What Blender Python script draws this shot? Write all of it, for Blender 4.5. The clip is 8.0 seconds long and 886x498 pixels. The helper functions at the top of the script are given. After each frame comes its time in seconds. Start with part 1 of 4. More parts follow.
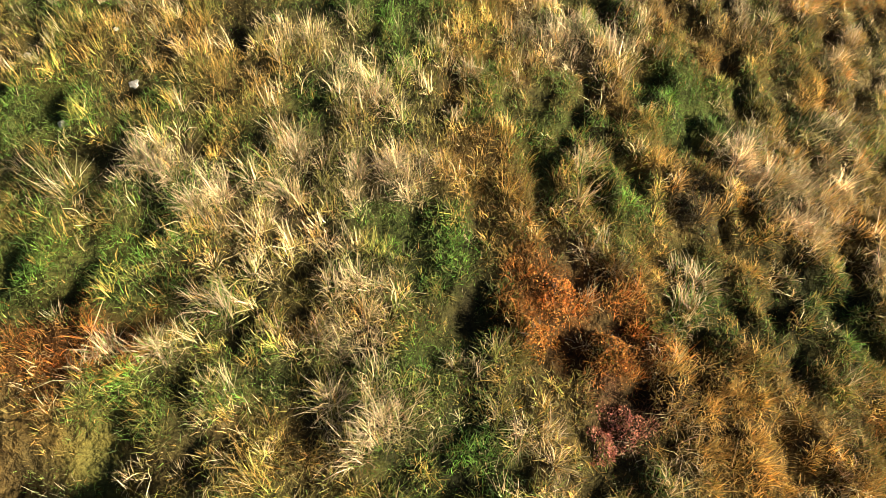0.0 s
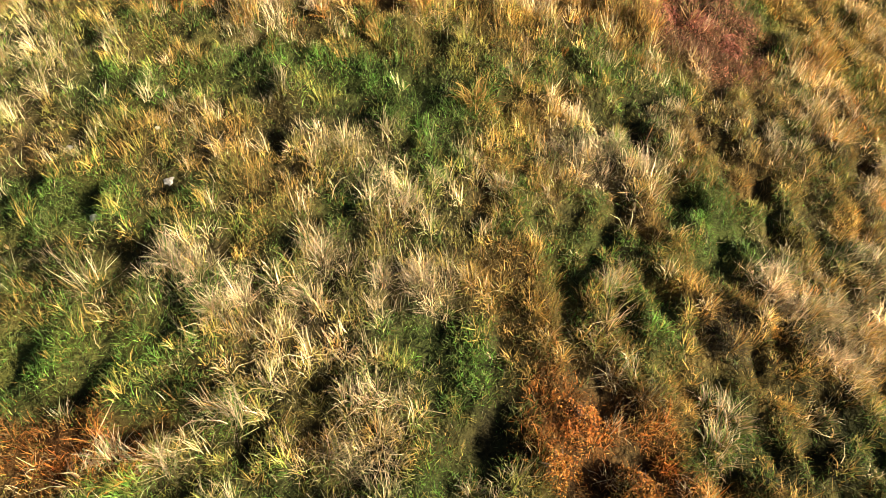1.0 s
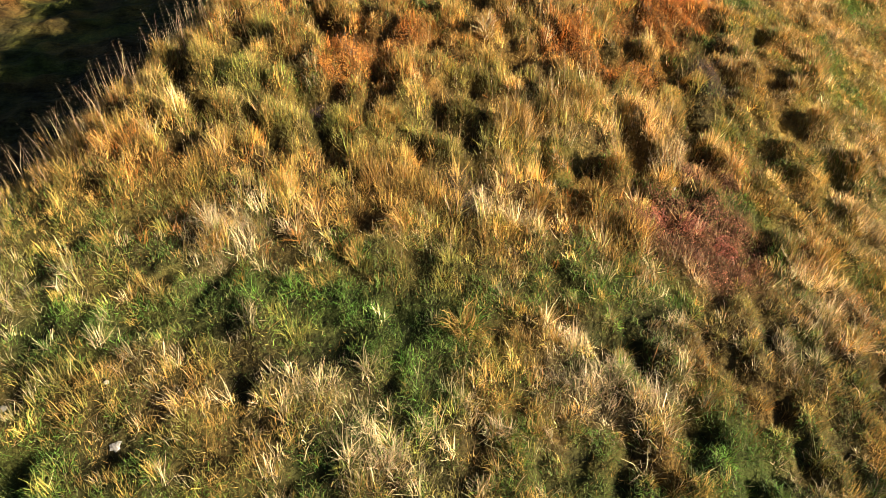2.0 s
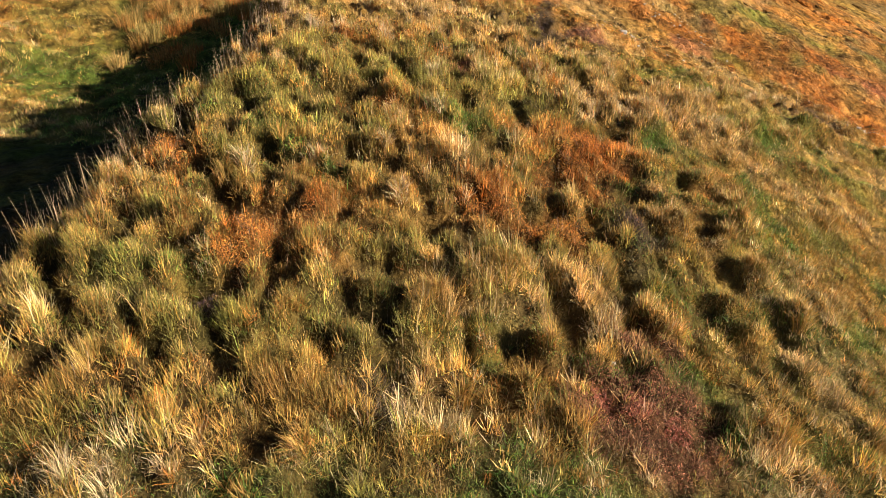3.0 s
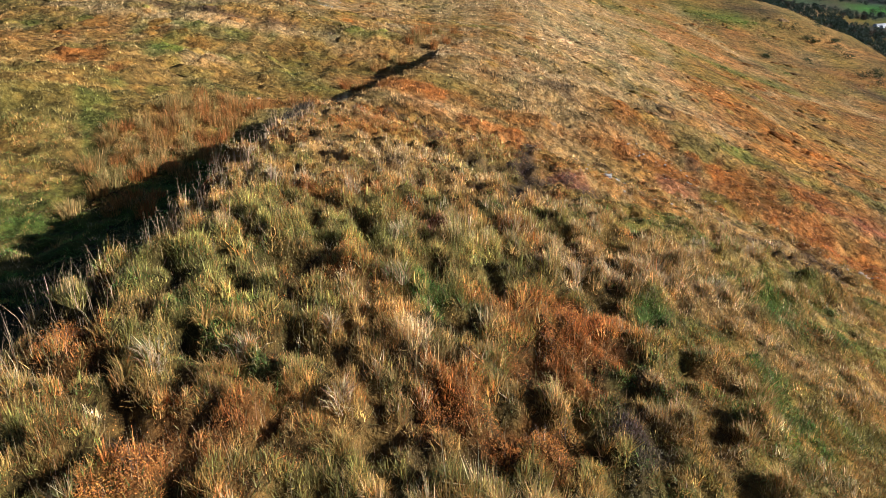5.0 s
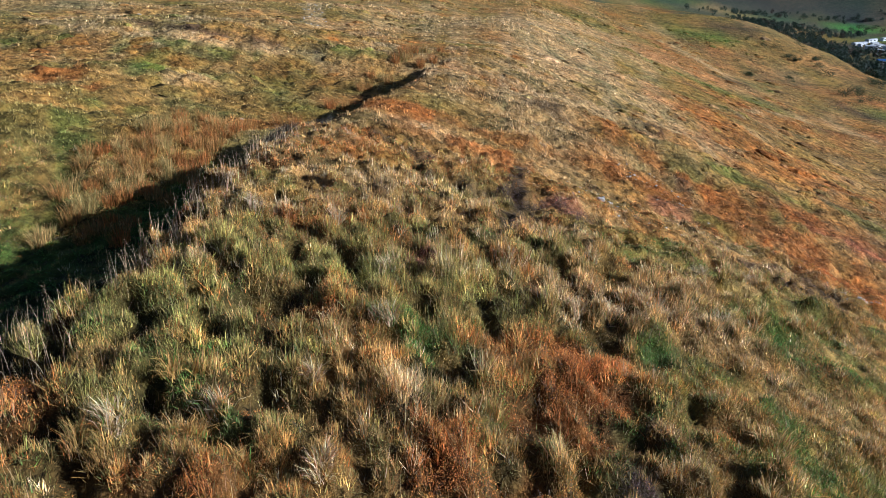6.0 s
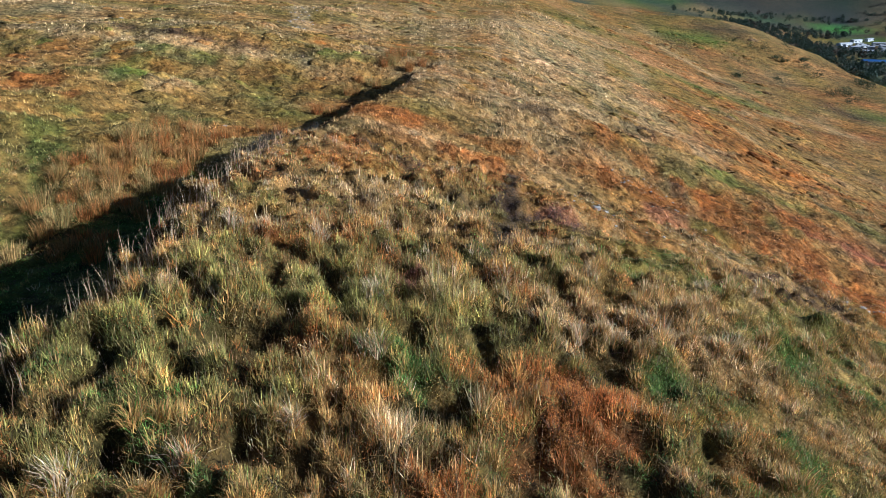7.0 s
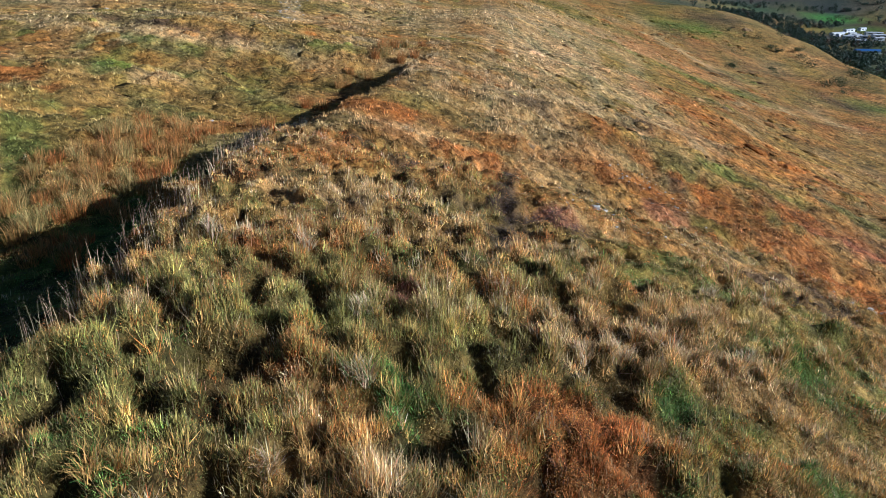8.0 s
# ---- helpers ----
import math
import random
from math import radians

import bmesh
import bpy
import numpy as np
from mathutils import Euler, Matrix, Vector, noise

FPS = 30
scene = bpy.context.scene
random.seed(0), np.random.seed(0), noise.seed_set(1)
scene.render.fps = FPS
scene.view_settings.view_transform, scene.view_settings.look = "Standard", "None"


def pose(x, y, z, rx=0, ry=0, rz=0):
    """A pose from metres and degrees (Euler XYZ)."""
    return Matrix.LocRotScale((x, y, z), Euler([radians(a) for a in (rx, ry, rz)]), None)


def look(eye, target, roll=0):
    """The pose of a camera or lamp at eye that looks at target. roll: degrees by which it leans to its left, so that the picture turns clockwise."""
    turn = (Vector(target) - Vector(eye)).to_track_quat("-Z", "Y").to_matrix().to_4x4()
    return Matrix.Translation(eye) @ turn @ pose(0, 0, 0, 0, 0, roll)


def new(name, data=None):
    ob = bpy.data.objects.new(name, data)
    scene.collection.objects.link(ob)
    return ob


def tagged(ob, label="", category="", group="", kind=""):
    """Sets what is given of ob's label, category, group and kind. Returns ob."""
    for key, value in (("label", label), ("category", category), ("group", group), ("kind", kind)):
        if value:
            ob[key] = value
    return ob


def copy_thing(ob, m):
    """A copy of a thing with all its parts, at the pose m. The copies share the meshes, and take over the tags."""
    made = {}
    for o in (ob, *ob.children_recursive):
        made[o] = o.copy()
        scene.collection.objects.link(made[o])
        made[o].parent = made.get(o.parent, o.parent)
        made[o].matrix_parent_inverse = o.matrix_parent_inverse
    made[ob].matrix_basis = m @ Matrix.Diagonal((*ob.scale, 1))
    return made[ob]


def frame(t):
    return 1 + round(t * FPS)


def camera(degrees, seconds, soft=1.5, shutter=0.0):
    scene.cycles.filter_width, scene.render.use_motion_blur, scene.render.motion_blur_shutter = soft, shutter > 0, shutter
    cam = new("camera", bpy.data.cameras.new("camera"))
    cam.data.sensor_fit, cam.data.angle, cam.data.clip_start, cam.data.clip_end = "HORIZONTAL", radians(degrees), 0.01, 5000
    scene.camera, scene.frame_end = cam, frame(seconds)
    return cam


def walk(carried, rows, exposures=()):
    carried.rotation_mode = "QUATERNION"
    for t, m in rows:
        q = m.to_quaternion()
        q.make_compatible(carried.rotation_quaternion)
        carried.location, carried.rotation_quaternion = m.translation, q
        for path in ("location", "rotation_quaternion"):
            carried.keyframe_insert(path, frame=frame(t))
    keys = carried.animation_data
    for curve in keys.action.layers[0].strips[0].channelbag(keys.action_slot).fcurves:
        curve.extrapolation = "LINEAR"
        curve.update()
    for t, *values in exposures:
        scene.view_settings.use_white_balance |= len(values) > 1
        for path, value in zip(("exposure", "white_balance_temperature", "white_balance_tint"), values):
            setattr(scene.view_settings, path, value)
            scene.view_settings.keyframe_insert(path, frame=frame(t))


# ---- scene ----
cam = camera(65.3, 8.0, soft=0.5)
PATH = [
    (0, (-0.101, -0.103, 5.194), (-0.081, 0.845, 3.434), 1.2),
    (0.5, (-0.112, -0.069, 5.185), (-0.117, 0.965, 3.473), 1.3),
    (1, (-0.154, 0.167, 5.194), (-0.199, 1.332, 3.569), 1.6),
    (1.5, (-0.221, 0.663, 5.212), (-0.28, 1.995, 3.722), 1.4),
    (2, (-0.255, 1.371, 5.252), (-0.268, 2.85, 3.905), 1.0),
    (2.2, (-0.238, 1.676, 5.27), (-0.214, 3.207, 3.984), 1.1),
    (3.3, (0.353, 3.201, 5.355), (0.517, 4.911, 4.331), 0.6),
    (3.5, (0.462, 3.47, 5.347), (0.631, 5.202, 4.362), 0.6),
    (4, (0.671, 4.033, 5.345), (0.844, 5.812, 4.449), 0.8),
    (4.5, (0.792, 4.521, 5.331), (0.965, 6.337, 4.512), 0.9),
    (5, (0.832, 4.984, 5.338), (1.009, 6.819, 4.563), 0.9),
    (6.5, (0.887, 6.348, 5.333), (1.122, 8.198, 4.608), 1.0),
    (7, (0.941, 6.828, 5.33), (1.185, 8.676, 4.605), 0.9),
    (7.5, (0.995, 7.309, 5.338), (1.248, 9.152, 4.603), 1.0),
    (8, (1.061, 7.781, 5.338), (1.322, 9.617, 4.588), 0.9),
]
walk(cam, [(t, look(eye, target, roll)) for t, eye, target, roll in PATH],
     exposures=[(0.0, 1.67, 6450, 6), (2.0, 1.54, 6450, 9), (3.5, 1.13, 6080, 13), (5.0, 0.94, 5130, 13), (6.5, 0.83, 4540, 11), (8.0, 0.82, 4540, 10)])

# ---- light: a low autumn sun from the right and a clear sky ----
SUN_HEIGHT, SUN_TURN = radians(20.5), radians(111)   # turn: clockwise from straight ahead (+y)
world = bpy.data.worlds.new("sky")
scene.world = world
world.use_nodes = True
sky = world.node_tree.nodes.new("ShaderNodeTexSky")
sky.sky_type, sky.sun_disc = "NISHITA", False
sky.sun_elevation, sky.sun_rotation = SUN_HEIGHT, SUN_TURN
world.node_tree.nodes["Background"].inputs["Strength"].default_value = 0.026
world.node_tree.links.new(sky.outputs["Color"], world.node_tree.nodes["Background"].inputs["Color"])
sun = new("sun", bpy.data.lights.new("sun", "SUN"))
sun.data.energy, sun.data.angle, sun.data.color = 5.0, radians(0.6), (1.0, 0.87, 0.68)
sun_way = Vector((math.sin(SUN_TURN) * math.cos(SUN_HEIGHT), math.cos(SUN_TURN) * math.cos(SUN_HEIGHT), math.sin(SUN_HEIGHT)))
sun.matrix_world = look(sun_way * 60, (0, 0, 0))

# ---- materials ----
def nodes_of(name):
    m = bpy.data.materials.new(name)
    m.use_nodes = True
    t = m.node_tree
    return m, t.nodes, t.links, t.nodes["Principled BSDF"]


def noise_at(nodes, links, scale, detail=4, rough=0.6):
    place = nodes.new("ShaderNodeNewGeometry")
    n = nodes.new("ShaderNodeTexNoise")
    n.inputs["Scale"].default_value, n.inputs["Detail"].default_value, n.inputs["Roughness"].default_value = scale, detail, rough
    links.new(place.outputs["Position"], n.inputs["Vector"])
    return n.outputs["Fac"]


def ramp_of(nodes, links, fac, *stops):
    r = nodes.new("ShaderNodeValToRGB")
    while len(r.color_ramp.elements) < len(stops):
        r.color_ramp.elements.new(0.5)
    for e, (at, c) in zip(r.color_ramp.elements, stops):
        e.position, e.color = at, (*c, 1)
    links.new(fac, r.inputs["Fac"])
    return r.outputs["Color"]


def times(nodes, links, a, b):
    m = nodes.new("ShaderNodeMix")
    m.data_type, m.blend_type = "RGBA", "MULTIPLY"
    m.inputs["Factor"].default_value = 1
    links.new(a, m.inputs["A"])
    links.new(b, m.inputs["B"])
    return m.outputs["Result"]


def leaf_material(name, through_light=0.3):
    """Blades and leaves: their own colour, some light let through, a dull sheen."""
    m, nodes, links, bsdf = nodes_of(name)
    tint = nodes.new("ShaderNodeAttribute")
    tint.attribute_name = "tint"
    island = nodes.new("ShaderNodeNewGeometry")
    shade = ramp_of(nodes, links, island.outputs["Random Per Island"], (0, (0.5, 0.5, 0.48)), (1, (1.45, 1.42, 1.38)))
    colour = times(nodes, links, tint.outputs["Color"], shade)
    links.new(colour, bsdf.inputs["Base Color"])
    bsdf.inputs["Roughness"].default_value = 0.6
    bsdf.inputs["Specular IOR Level"].default_value = 0.25
    glow = nodes.new("ShaderNodeBsdfTranslucent")
    links.new(colour, glow.inputs["Color"])
    mix = nodes.new("ShaderNodeMixShader")
    mix.inputs["Fac"].default_value = through_light
    links.new(bsdf.outputs["BSDF"], mix.inputs[1])
    links.new(glow.outputs["BSDF"], mix.inputs[2])
    links.new(mix.outputs["Shader"], nodes["Material Output"].inputs["Surface"])
    return m


def ground_material():
    """Turf and litter: the plants' colour over peat darkened for shade, broken up at four scales."""
    m, nodes, links, bsdf = nodes_of("moor_turf")
    tint = nodes.new("ShaderNodeAttribute")
    tint.attribute_name = "tint"
    fine = ramp_of(nodes, links, noise_at(nodes, links, 26, 5, 0.7), (0.3, (0.45, 0.45, 0.45)), (0.7, (1.5, 1.45, 1.35)))
    tufts = ramp_of(nodes, links, noise_at(nodes, links, 1.7, 5, 0.7), (0.34, (0.34, 0.33, 0.32)), (0.5, (1, 1, 1)), (0.68, (1.65, 1.5, 1.3)))
    wide = ramp_of(nodes, links, noise_at(nodes, links, 0.16, 4, 0.65), (0.35, (0.6, 0.68, 0.62)), (0.65, (1.25, 1.1, 0.95)))
    tufts = times(nodes, links, tufts, ramp_of(nodes, links, noise_at(nodes, links, 0.55, 4, 0.75), (0.36, (0.5, 0.5, 0.5)), (0.62, (1.3, 1.25, 1.2))))
    c = times(nodes, links, times(nodes, links, times(nodes, links, tint.outputs["Color"], fine), tufts), wide)
    links.new(c, bsdf.inputs["Base Color"])
    bsdf.inputs["Roughness"].default_value = 0.95
    bsdf.inputs["Specular IOR Level"].default_value = 0.1
    relief = nodes.new("ShaderNodeBump")
    relief.inputs["Strength"].default_value, relief.inputs["Distance"].default_value = 1.0, 0.35
    links.new(noise_at(nodes, links, 2.2, 6, 0.65), relief.inputs["Height"])
    swell = nodes.new("ShaderNodeBump")
    swell.inputs["Strength"].default_value, swell.inputs["Distance"].default_value = 0.8, 1.2
    links.new(noise_at(nodes, links, 0.7, 3, 0.6), swell.inputs["Height"])
    links.new(swell.outputs["Normal"], relief.inputs["Normal"])
    links.new(relief.outputs["Normal"], bsdf.inputs["Normal"])
    return m


def plain_material(name, colour, rough=0.8, scale=6.0, spread=0.35, relief=0.3):
    m, nodes, links, bsdf = nodes_of(name)
    lo, hi = [c * (1 - spread) for c in colour], [min(1, c * (1 + spread)) for c in colour]
    n = noise_at(nodes, links, scale, 6, 0.65)
    c = ramp_of(nodes, links, n, (0.3, lo), (0.7, hi))
    big = ramp_of(nodes, links, noise_at(nodes, links, scale * 0.13, 3), (0.3, (0.8, 0.8, 0.82)), (0.7, (1.1, 1.08, 1.04)))
    links.new(times(nodes, links, c, big), bsdf.inputs["Base Color"])
    bsdf.inputs["Roughness"].default_value = rough
    bump = nodes.new("ShaderNodeBump")
    bump.inputs["Strength"].default_value, bump.inputs["Distance"].default_value = relief, 0.3 / scale
    links.new(n, bump.inputs["Height"])
    links.new(bump.outputs["Normal"], bsdf.inputs["Normal"])
    return m


TURF = ground_material()
BLADE = leaf_material("grass_blades", 0.14)
LEAF = leaf_material("small_leaves", 0.12)
FOLIAGE = leaf_material("tree_foliage", 0.15)
STONE = plain_material("lichened_stone", (0.4, 0.37, 0.32), 0.9, 14, 0.4, 0.7)
BARK = plain_material("bark", (0.12, 0.09, 0.06), 0.95, 9, 0.4, 0.8)
SHEET = plain_material("pale_sheet_roofing", (0.5, 0.51, 0.54), 0.5, 0.4, 0.08, 0.1)
CLADDING = plain_material("pale_cladding", (0.5, 0.51, 0.52), 0.6, 0.4, 0.15, 0.1)
BLUE_SHEET = plain_material("blue_sheet_roofing", (0.03, 0.1, 0.28), 0.5, 0.4, 0.1, 0.1)
DARK_GLASS = plain_material("dark_glazing", (0.03, 0.035, 0.04), 0.2, 1.0, 0.1, 0.0)


# ---- the lie of the land ----
RNG = np.random.default_rng(11)
LATTICE = RNG.random((256, 256))


def patchy(x, y, size, seed=0):
    """Smooth blotches of about that size, from 0 to 1."""
    x, y = np.asarray(x) / size + 31.7 * seed, np.asarray(y) / size + 57.3 * seed
    i, j = np.floor(x).astype(int), np.floor(y).astype(int)
    fx, fy = x - i, y - j
    fx, fy = fx * fx * (3 - 2 * fx), fy * fy * (3 - 2 * fy)
    a, b = LATTICE[i % 256, j % 256], LATTICE[(i + 1) % 256, j % 256]
    c, d = LATTICE[i % 256, (j + 1) % 256], LATTICE[(i + 1) % 256, (j + 1) % 256]
    return (a * (1 - fx) + b * fx) * (1 - fy) + (c * (1 - fx) + d * fx) * fy


def soft(v, k):
    """A smooth ramp: 0 below zero, v above it."""
    return k * np.logaddexp(0.0, v / k)


def step(v, a, b):
    s = np.clip((v - a) / (b - a), 0, 1)
    return s * s * (3 - 2 * s)


def edge_x(y):
    """The line along which the ridge's flat top breaks down into the gully."""
    bends = step(y, 27, 33) * (0.32 * np.sin(y * 0.55) + 0.24 * np.sin(y * 0.9 + 1.0) + 0.2 * np.sin(y * 1.7)) * step(-y, -90, -70)
    bends = bends + step(y, 12, 15) * step(-y, -34, -28) * (0.3 * np.sin(y * 1.9) + 0.26 * np.sin(y * 3.1 + 0.7) + 0.16 * np.sin(y * 5.3))
    return bends + np.interp(y, (-40, 4, 9, 13, 17, 19, 22.6, 25, 27.4, 29, 31, 32.6, 34.4, 36.8, 38.6, 41.7, 46, 51.5, 58.7, 70, 300, 4000),
                             (-9, -6.0, -5.2, -4.4, -3.5, -3.1, -3.15, -3.1, -2.9, -2.4, -1.95, -1.45, -0.8, -0.1, 0.8, 2.0, 3.4, 4.8, 6.9, 10.5, 70, 900))


# gentle swells and hollows of the ridge: x, y, radius, height
SWELLS = [(-4, 8.2, 2, 0.08), (0, 7.5, 2.5, 0.11), (5.5, 12, 2.2, 0.12), (9.5, 14.5, 2.5, -0.13), (-2.5, 17, 3, 0.2), (6.8, 22.3, 2.3, -0.2), (5.0, 24.4, 1.2, -0.3),
          (7, 28.5, 3, 0.42), (-1.5, 28, 3.5, 0.17), (12.5, 30, 3, 0.07), (18, 40, 4, -0.25), (0.4, 4.8, 2.5, -0.06), (4, 4.5, 2.5, -0.12), (1.6, 10.8, 1.2, 0.12)]


def lie_of_land(x, y):
    """Height of the hill without its hummocks."""
    u = x - edge_x(y)
    crest = np.interp(y, (-30, 2, 6, 10, 14, 20, 26, 32, 44, 65, 120, 300), (-0.6, 0.08, 0.18, 0.33, 0.48, 0.36, 0.15, 0.0, -0.1, -0.4, -0.4, 0.5))
    # right of the edge: a flat top that steepens into the hillside
    ur = np.maximum(u, 0)
    near = np.where(ur < 16, 0.0125 * ur ** 2, 3.2 + 0.41 * (ur - 16))
    lean = np.interp(y, (40, 91, 184, 265, 400), (0.335, 0.35, 0.275, 0.12, 0.1))
    far = lean * np.sqrt(ur ** 2 + 4) - lean * 2
    w = step(y, 20, 40)
    fall = near * (1 - w) + far * w
    fall += 0.2 * np.exp(-((ur - 7) / 3) ** 2 - ((y - 9.5) / 3) ** 2) - 0.25 * np.exp(-((ur - 10) / 2.5) ** 2 - ((y - 3.5) / 2.5) ** 2)
    for px, py, wide, amount in SWELLS:
        fall = fall - amount * np.exp(-((x - px) ** 2 + (y - py) ** 2) / wide ** 2)
    fall = fall + 0.2 * np.exp(-(ur / 0.7) ** 2) * step(y, 6, 10)   # the rounded lip of the bank
    fall = np.where(fall > 13, 13 + 9 * np.tanh((fall - 13) / 9), fall)
    right = crest - fall
    # left of it: bank, wet floor, and the moor rising beyond
    v = np.maximum(-u, 0)
    deep = np.interp(y, (-10, 4, 9, 14, 21, 25, 27.5, 30, 33, 36, 39, 43, 54, 59, 63), (0.6, 0.9, 1.7, 2.3, 2.6, 2.5, 2.1, 1.7, 1.1, 0.9, 1.4, 1.9, 1.8, 1.2, 0))
    lip = np.minimum(0.2 * step(y, 6, 10), deep)
    bank = lip + (deep - lip) * step(v, -0.2, np.interp(y, (10, 20, 40), (2.0, 1.7, 1.3)))
    moor = np.interp(v, (0, 5, 8, 12, 18, 40, 100), (0, 0.0, 0.15, 0.75, 1.9, 2.6, 4.0))
    left = crest - bank + moor * np.interp(y, (5, 20, 60, 120), (0.4, 0.8, 1.0, 0.8))
    z = np.where(u > 0, right, left)
    z = z + 6.0 * np.exp(-((x - 136) / 34) ** 2 - ((y - 236) / 46) ** 2)
    # the brow, the valley below it and the fells across
    q = 0.9 * y + 0.5 * x
    z = z - 0.42 * soft(q - 305, 12)
    z = z - 0.3 * soft(x - 140 - 0.25 * np.maximum(y - 150, 0), 10) - 0.25 * soft(-60 - y, 15)
    valley = -105 + 14 * np.sin(x * 0.004 + 1.0) * np.cos(y * 0.003)
    z = valley + soft(z - valley, 8)
    d = 0.8 * x + 0.6 * y
    fells = 0.05 * soft(d - 1450, 60) + 0.5 * soft(d - 1990, 50) + 40 * step(d, 1700, 2600) * np.sin(x * 0.0031 + 0.4) * np.sin(y * 0.0043)
    moorland = 0.07 * soft(y - 170 - 1.2 * np.maximum(x, 0), 20)
    return z + fells + moorland

# pale tussocks (x, y), and dips between them (x, y)
TUSSOCKS_NEAR = [(-2.75, 3.66), (-2.51, 3.5), (-2.04, 3.42), (-2.27, 3.13), (-1.47, 3.77), (-1.59, 3.47), (-0.49, 3.65), (-0.87, 3.7), (1.38, 4.0),
                 (3.19, 4.31), (3.2, 3.96), (3.6, 3.95), (3.73, 3.37), (-0.51, 1.4), (-0.67, 1.18), (-0.92, 1.49), (-1.94, 2.25), (-0.7, 4.52),
                 (5.2, 6.41), (0.29, 5.04), (2.33, 2.84), (2.24, 2.39), (-0.92, 2.49), (-2.31, 1.79), (-2.78, 1.76), (1.49, 5.86)]
TUSSOCKS_MID = [(-1.38, 7.08), (-0.86, 7.43), (-2.76, 6.97), (-0.05, 6.25), (4.76, 8.17), (0.86, 8.44), (4.58, 6.87), (5.94, 11.68), (2.5, 10.6),
                (6.07, 10.42), (-0.27, 12.74), (2.48, 13.47), (5.85, 11.45), (6.24, 10.6), (2.14, 9.49), (1.76, 10.7), (0.27, 11.55),
                (-1.55, 13.92), (-2.29, 12.67), (-1.32, 12.76), (-1.14, 9.6), (0.67, 9.99), (-0.62, 12.26)]
TUSSOCKS_FAR = [(5.93, 20.01), (7.62, 18.92), (7.63, 17.14), (5.34, 17.21), (4.55, 16.93), (9.35, 21.54), (10.44, 20.84), (3.58, 18.99), (6.17, 17.71),
                (6.57, 17.4), (-2.04, 12.99), (-1.09, 13.32), (0.32, 12.24), (0.1, 13.97), (1.17, 17.65), (0.15, 20.59), (1.49, 21.19),
                (-1.8, 21.38), (9.37, 38.07), (3.42, 35.22), (1.19, 15.77)]
DIPS_NEAR = [(0.12, 2.43), (0.15, 2.22), (2.46, 3.64), (2.29, 3.31), (0.39, 3.31), (3.02, 3.46), (0.91, 1.88), (3.28, 1.82), (2.62, 2.87), (2.41, 2.3),
             (3.16, 2.64), (-3.29, 1.08), (-2.68, 1.07), (3.61, 2.26), (-3.05, 3.64), (-1.05, 1.41), (3.84, 5.62), (4.87, 5.2), (-1.48, 6.82),
             (-1.16, 7.58), (-2.02, 6.89), (-3.85, 7.3), (-3.49, 8.52), (1.6, 9.3), (5.85, 10.42), (5.42, 11.4)]
DIPS_MID = [(-1.11, 10.34), (-1.26, 11.29), (-2.33, 10.13), (-2.47, 9.85), (2.22, 11.54), (2.37, 12.47), (0.77, 11.95), (-0.04, 11.52), (0.91, 11.02),
            (3.65, 11.15), (4.37, 13.2), (5.73, 14.32), (5.73, 10.08), (1.48, 9.71), (-0.38, 9.5), (-2.28, 11.2), (1.87, 14.24), (0.71, 16.86),
            (-0.45, 16.0), (-1.73, 13.91), (-3.47, 9.81), (-1.14, 13.43), (-0.64, 12.48), (2.63, 12.38)]
DIPS_FAR = [(0.74, 16.57), (-1.22, 16.45), (-1.99, 16.44), (-0.51, 15.9), (1.88, 16.57), (2.84, 15.98), (-2.33, 14.93), (7.85, 24.85), (8.32, 23.95),
            (-2.57, 18.0), (0.32, 14.26), (2.07, 14.79), (1.03, 15.02), (-1.02, 17.81), (-0.88, 14.81), (6.2, 19.74), (5.93, 17.64), (11.47, 18.81),
            (6.91, 31.5), (4.74, 23.25)]
TUSSOCKS = np.array(TUSSOCKS_NEAR + TUSSOCKS_MID + TUSSOCKS_FAR)
DIPS = np.array(DIPS_NEAR + DIPS_MID + DIPS_FAR)

# rows of tussocks along the small terraces of the slope: from, to, how many
TERRACES = [((4.4, 16.8), (8.0, 17.1), 8), ((6.8, 19.1), (10.9, 20.9), 9), ((5.4, 17.7), (7.2, 18.4), 5), ((9.8, 22.0), (14.0, 24.2), 7), ((5.9, 12.2), (6.6, 13.6), 3),
            ((8.2, 18.0), (10.6, 18.9), 5), ((4.6, 21.5), (7.4, 22.6), 6), ((9.6, 23.2), (11.8, 24.2), 5), ((7.4, 18.6), (9.2, 19.4), 4), ((5.7, 19.9), (6.5, 20.4), 3), ((13.8, 25.4), (17.2, 26.6), 7)]
TERRACE_TUSSOCKS = [(ax + (bx - ax) * k / (n - 1) + RNG.normal(0, 0.14), ay + (by - ay) * k / (n - 1) + RNG.normal(0, 0.17)) for (ax, ay), (bx, by), n in TERRACES for k in range(n)]

# hummocks are stamped on a fine grid over the ridge's top
GAP = 0.115
X0, X1, Y0, Y1 = -12.0, 16.0, -2.0, 36.0
fine_x, fine_y = np.arange(X0, X1 + GAP / 2, GAP), np.arange(Y0, Y1 + GAP / 2, GAP)
hummock = np.zeros((len(fine_y), len(fine_x)))


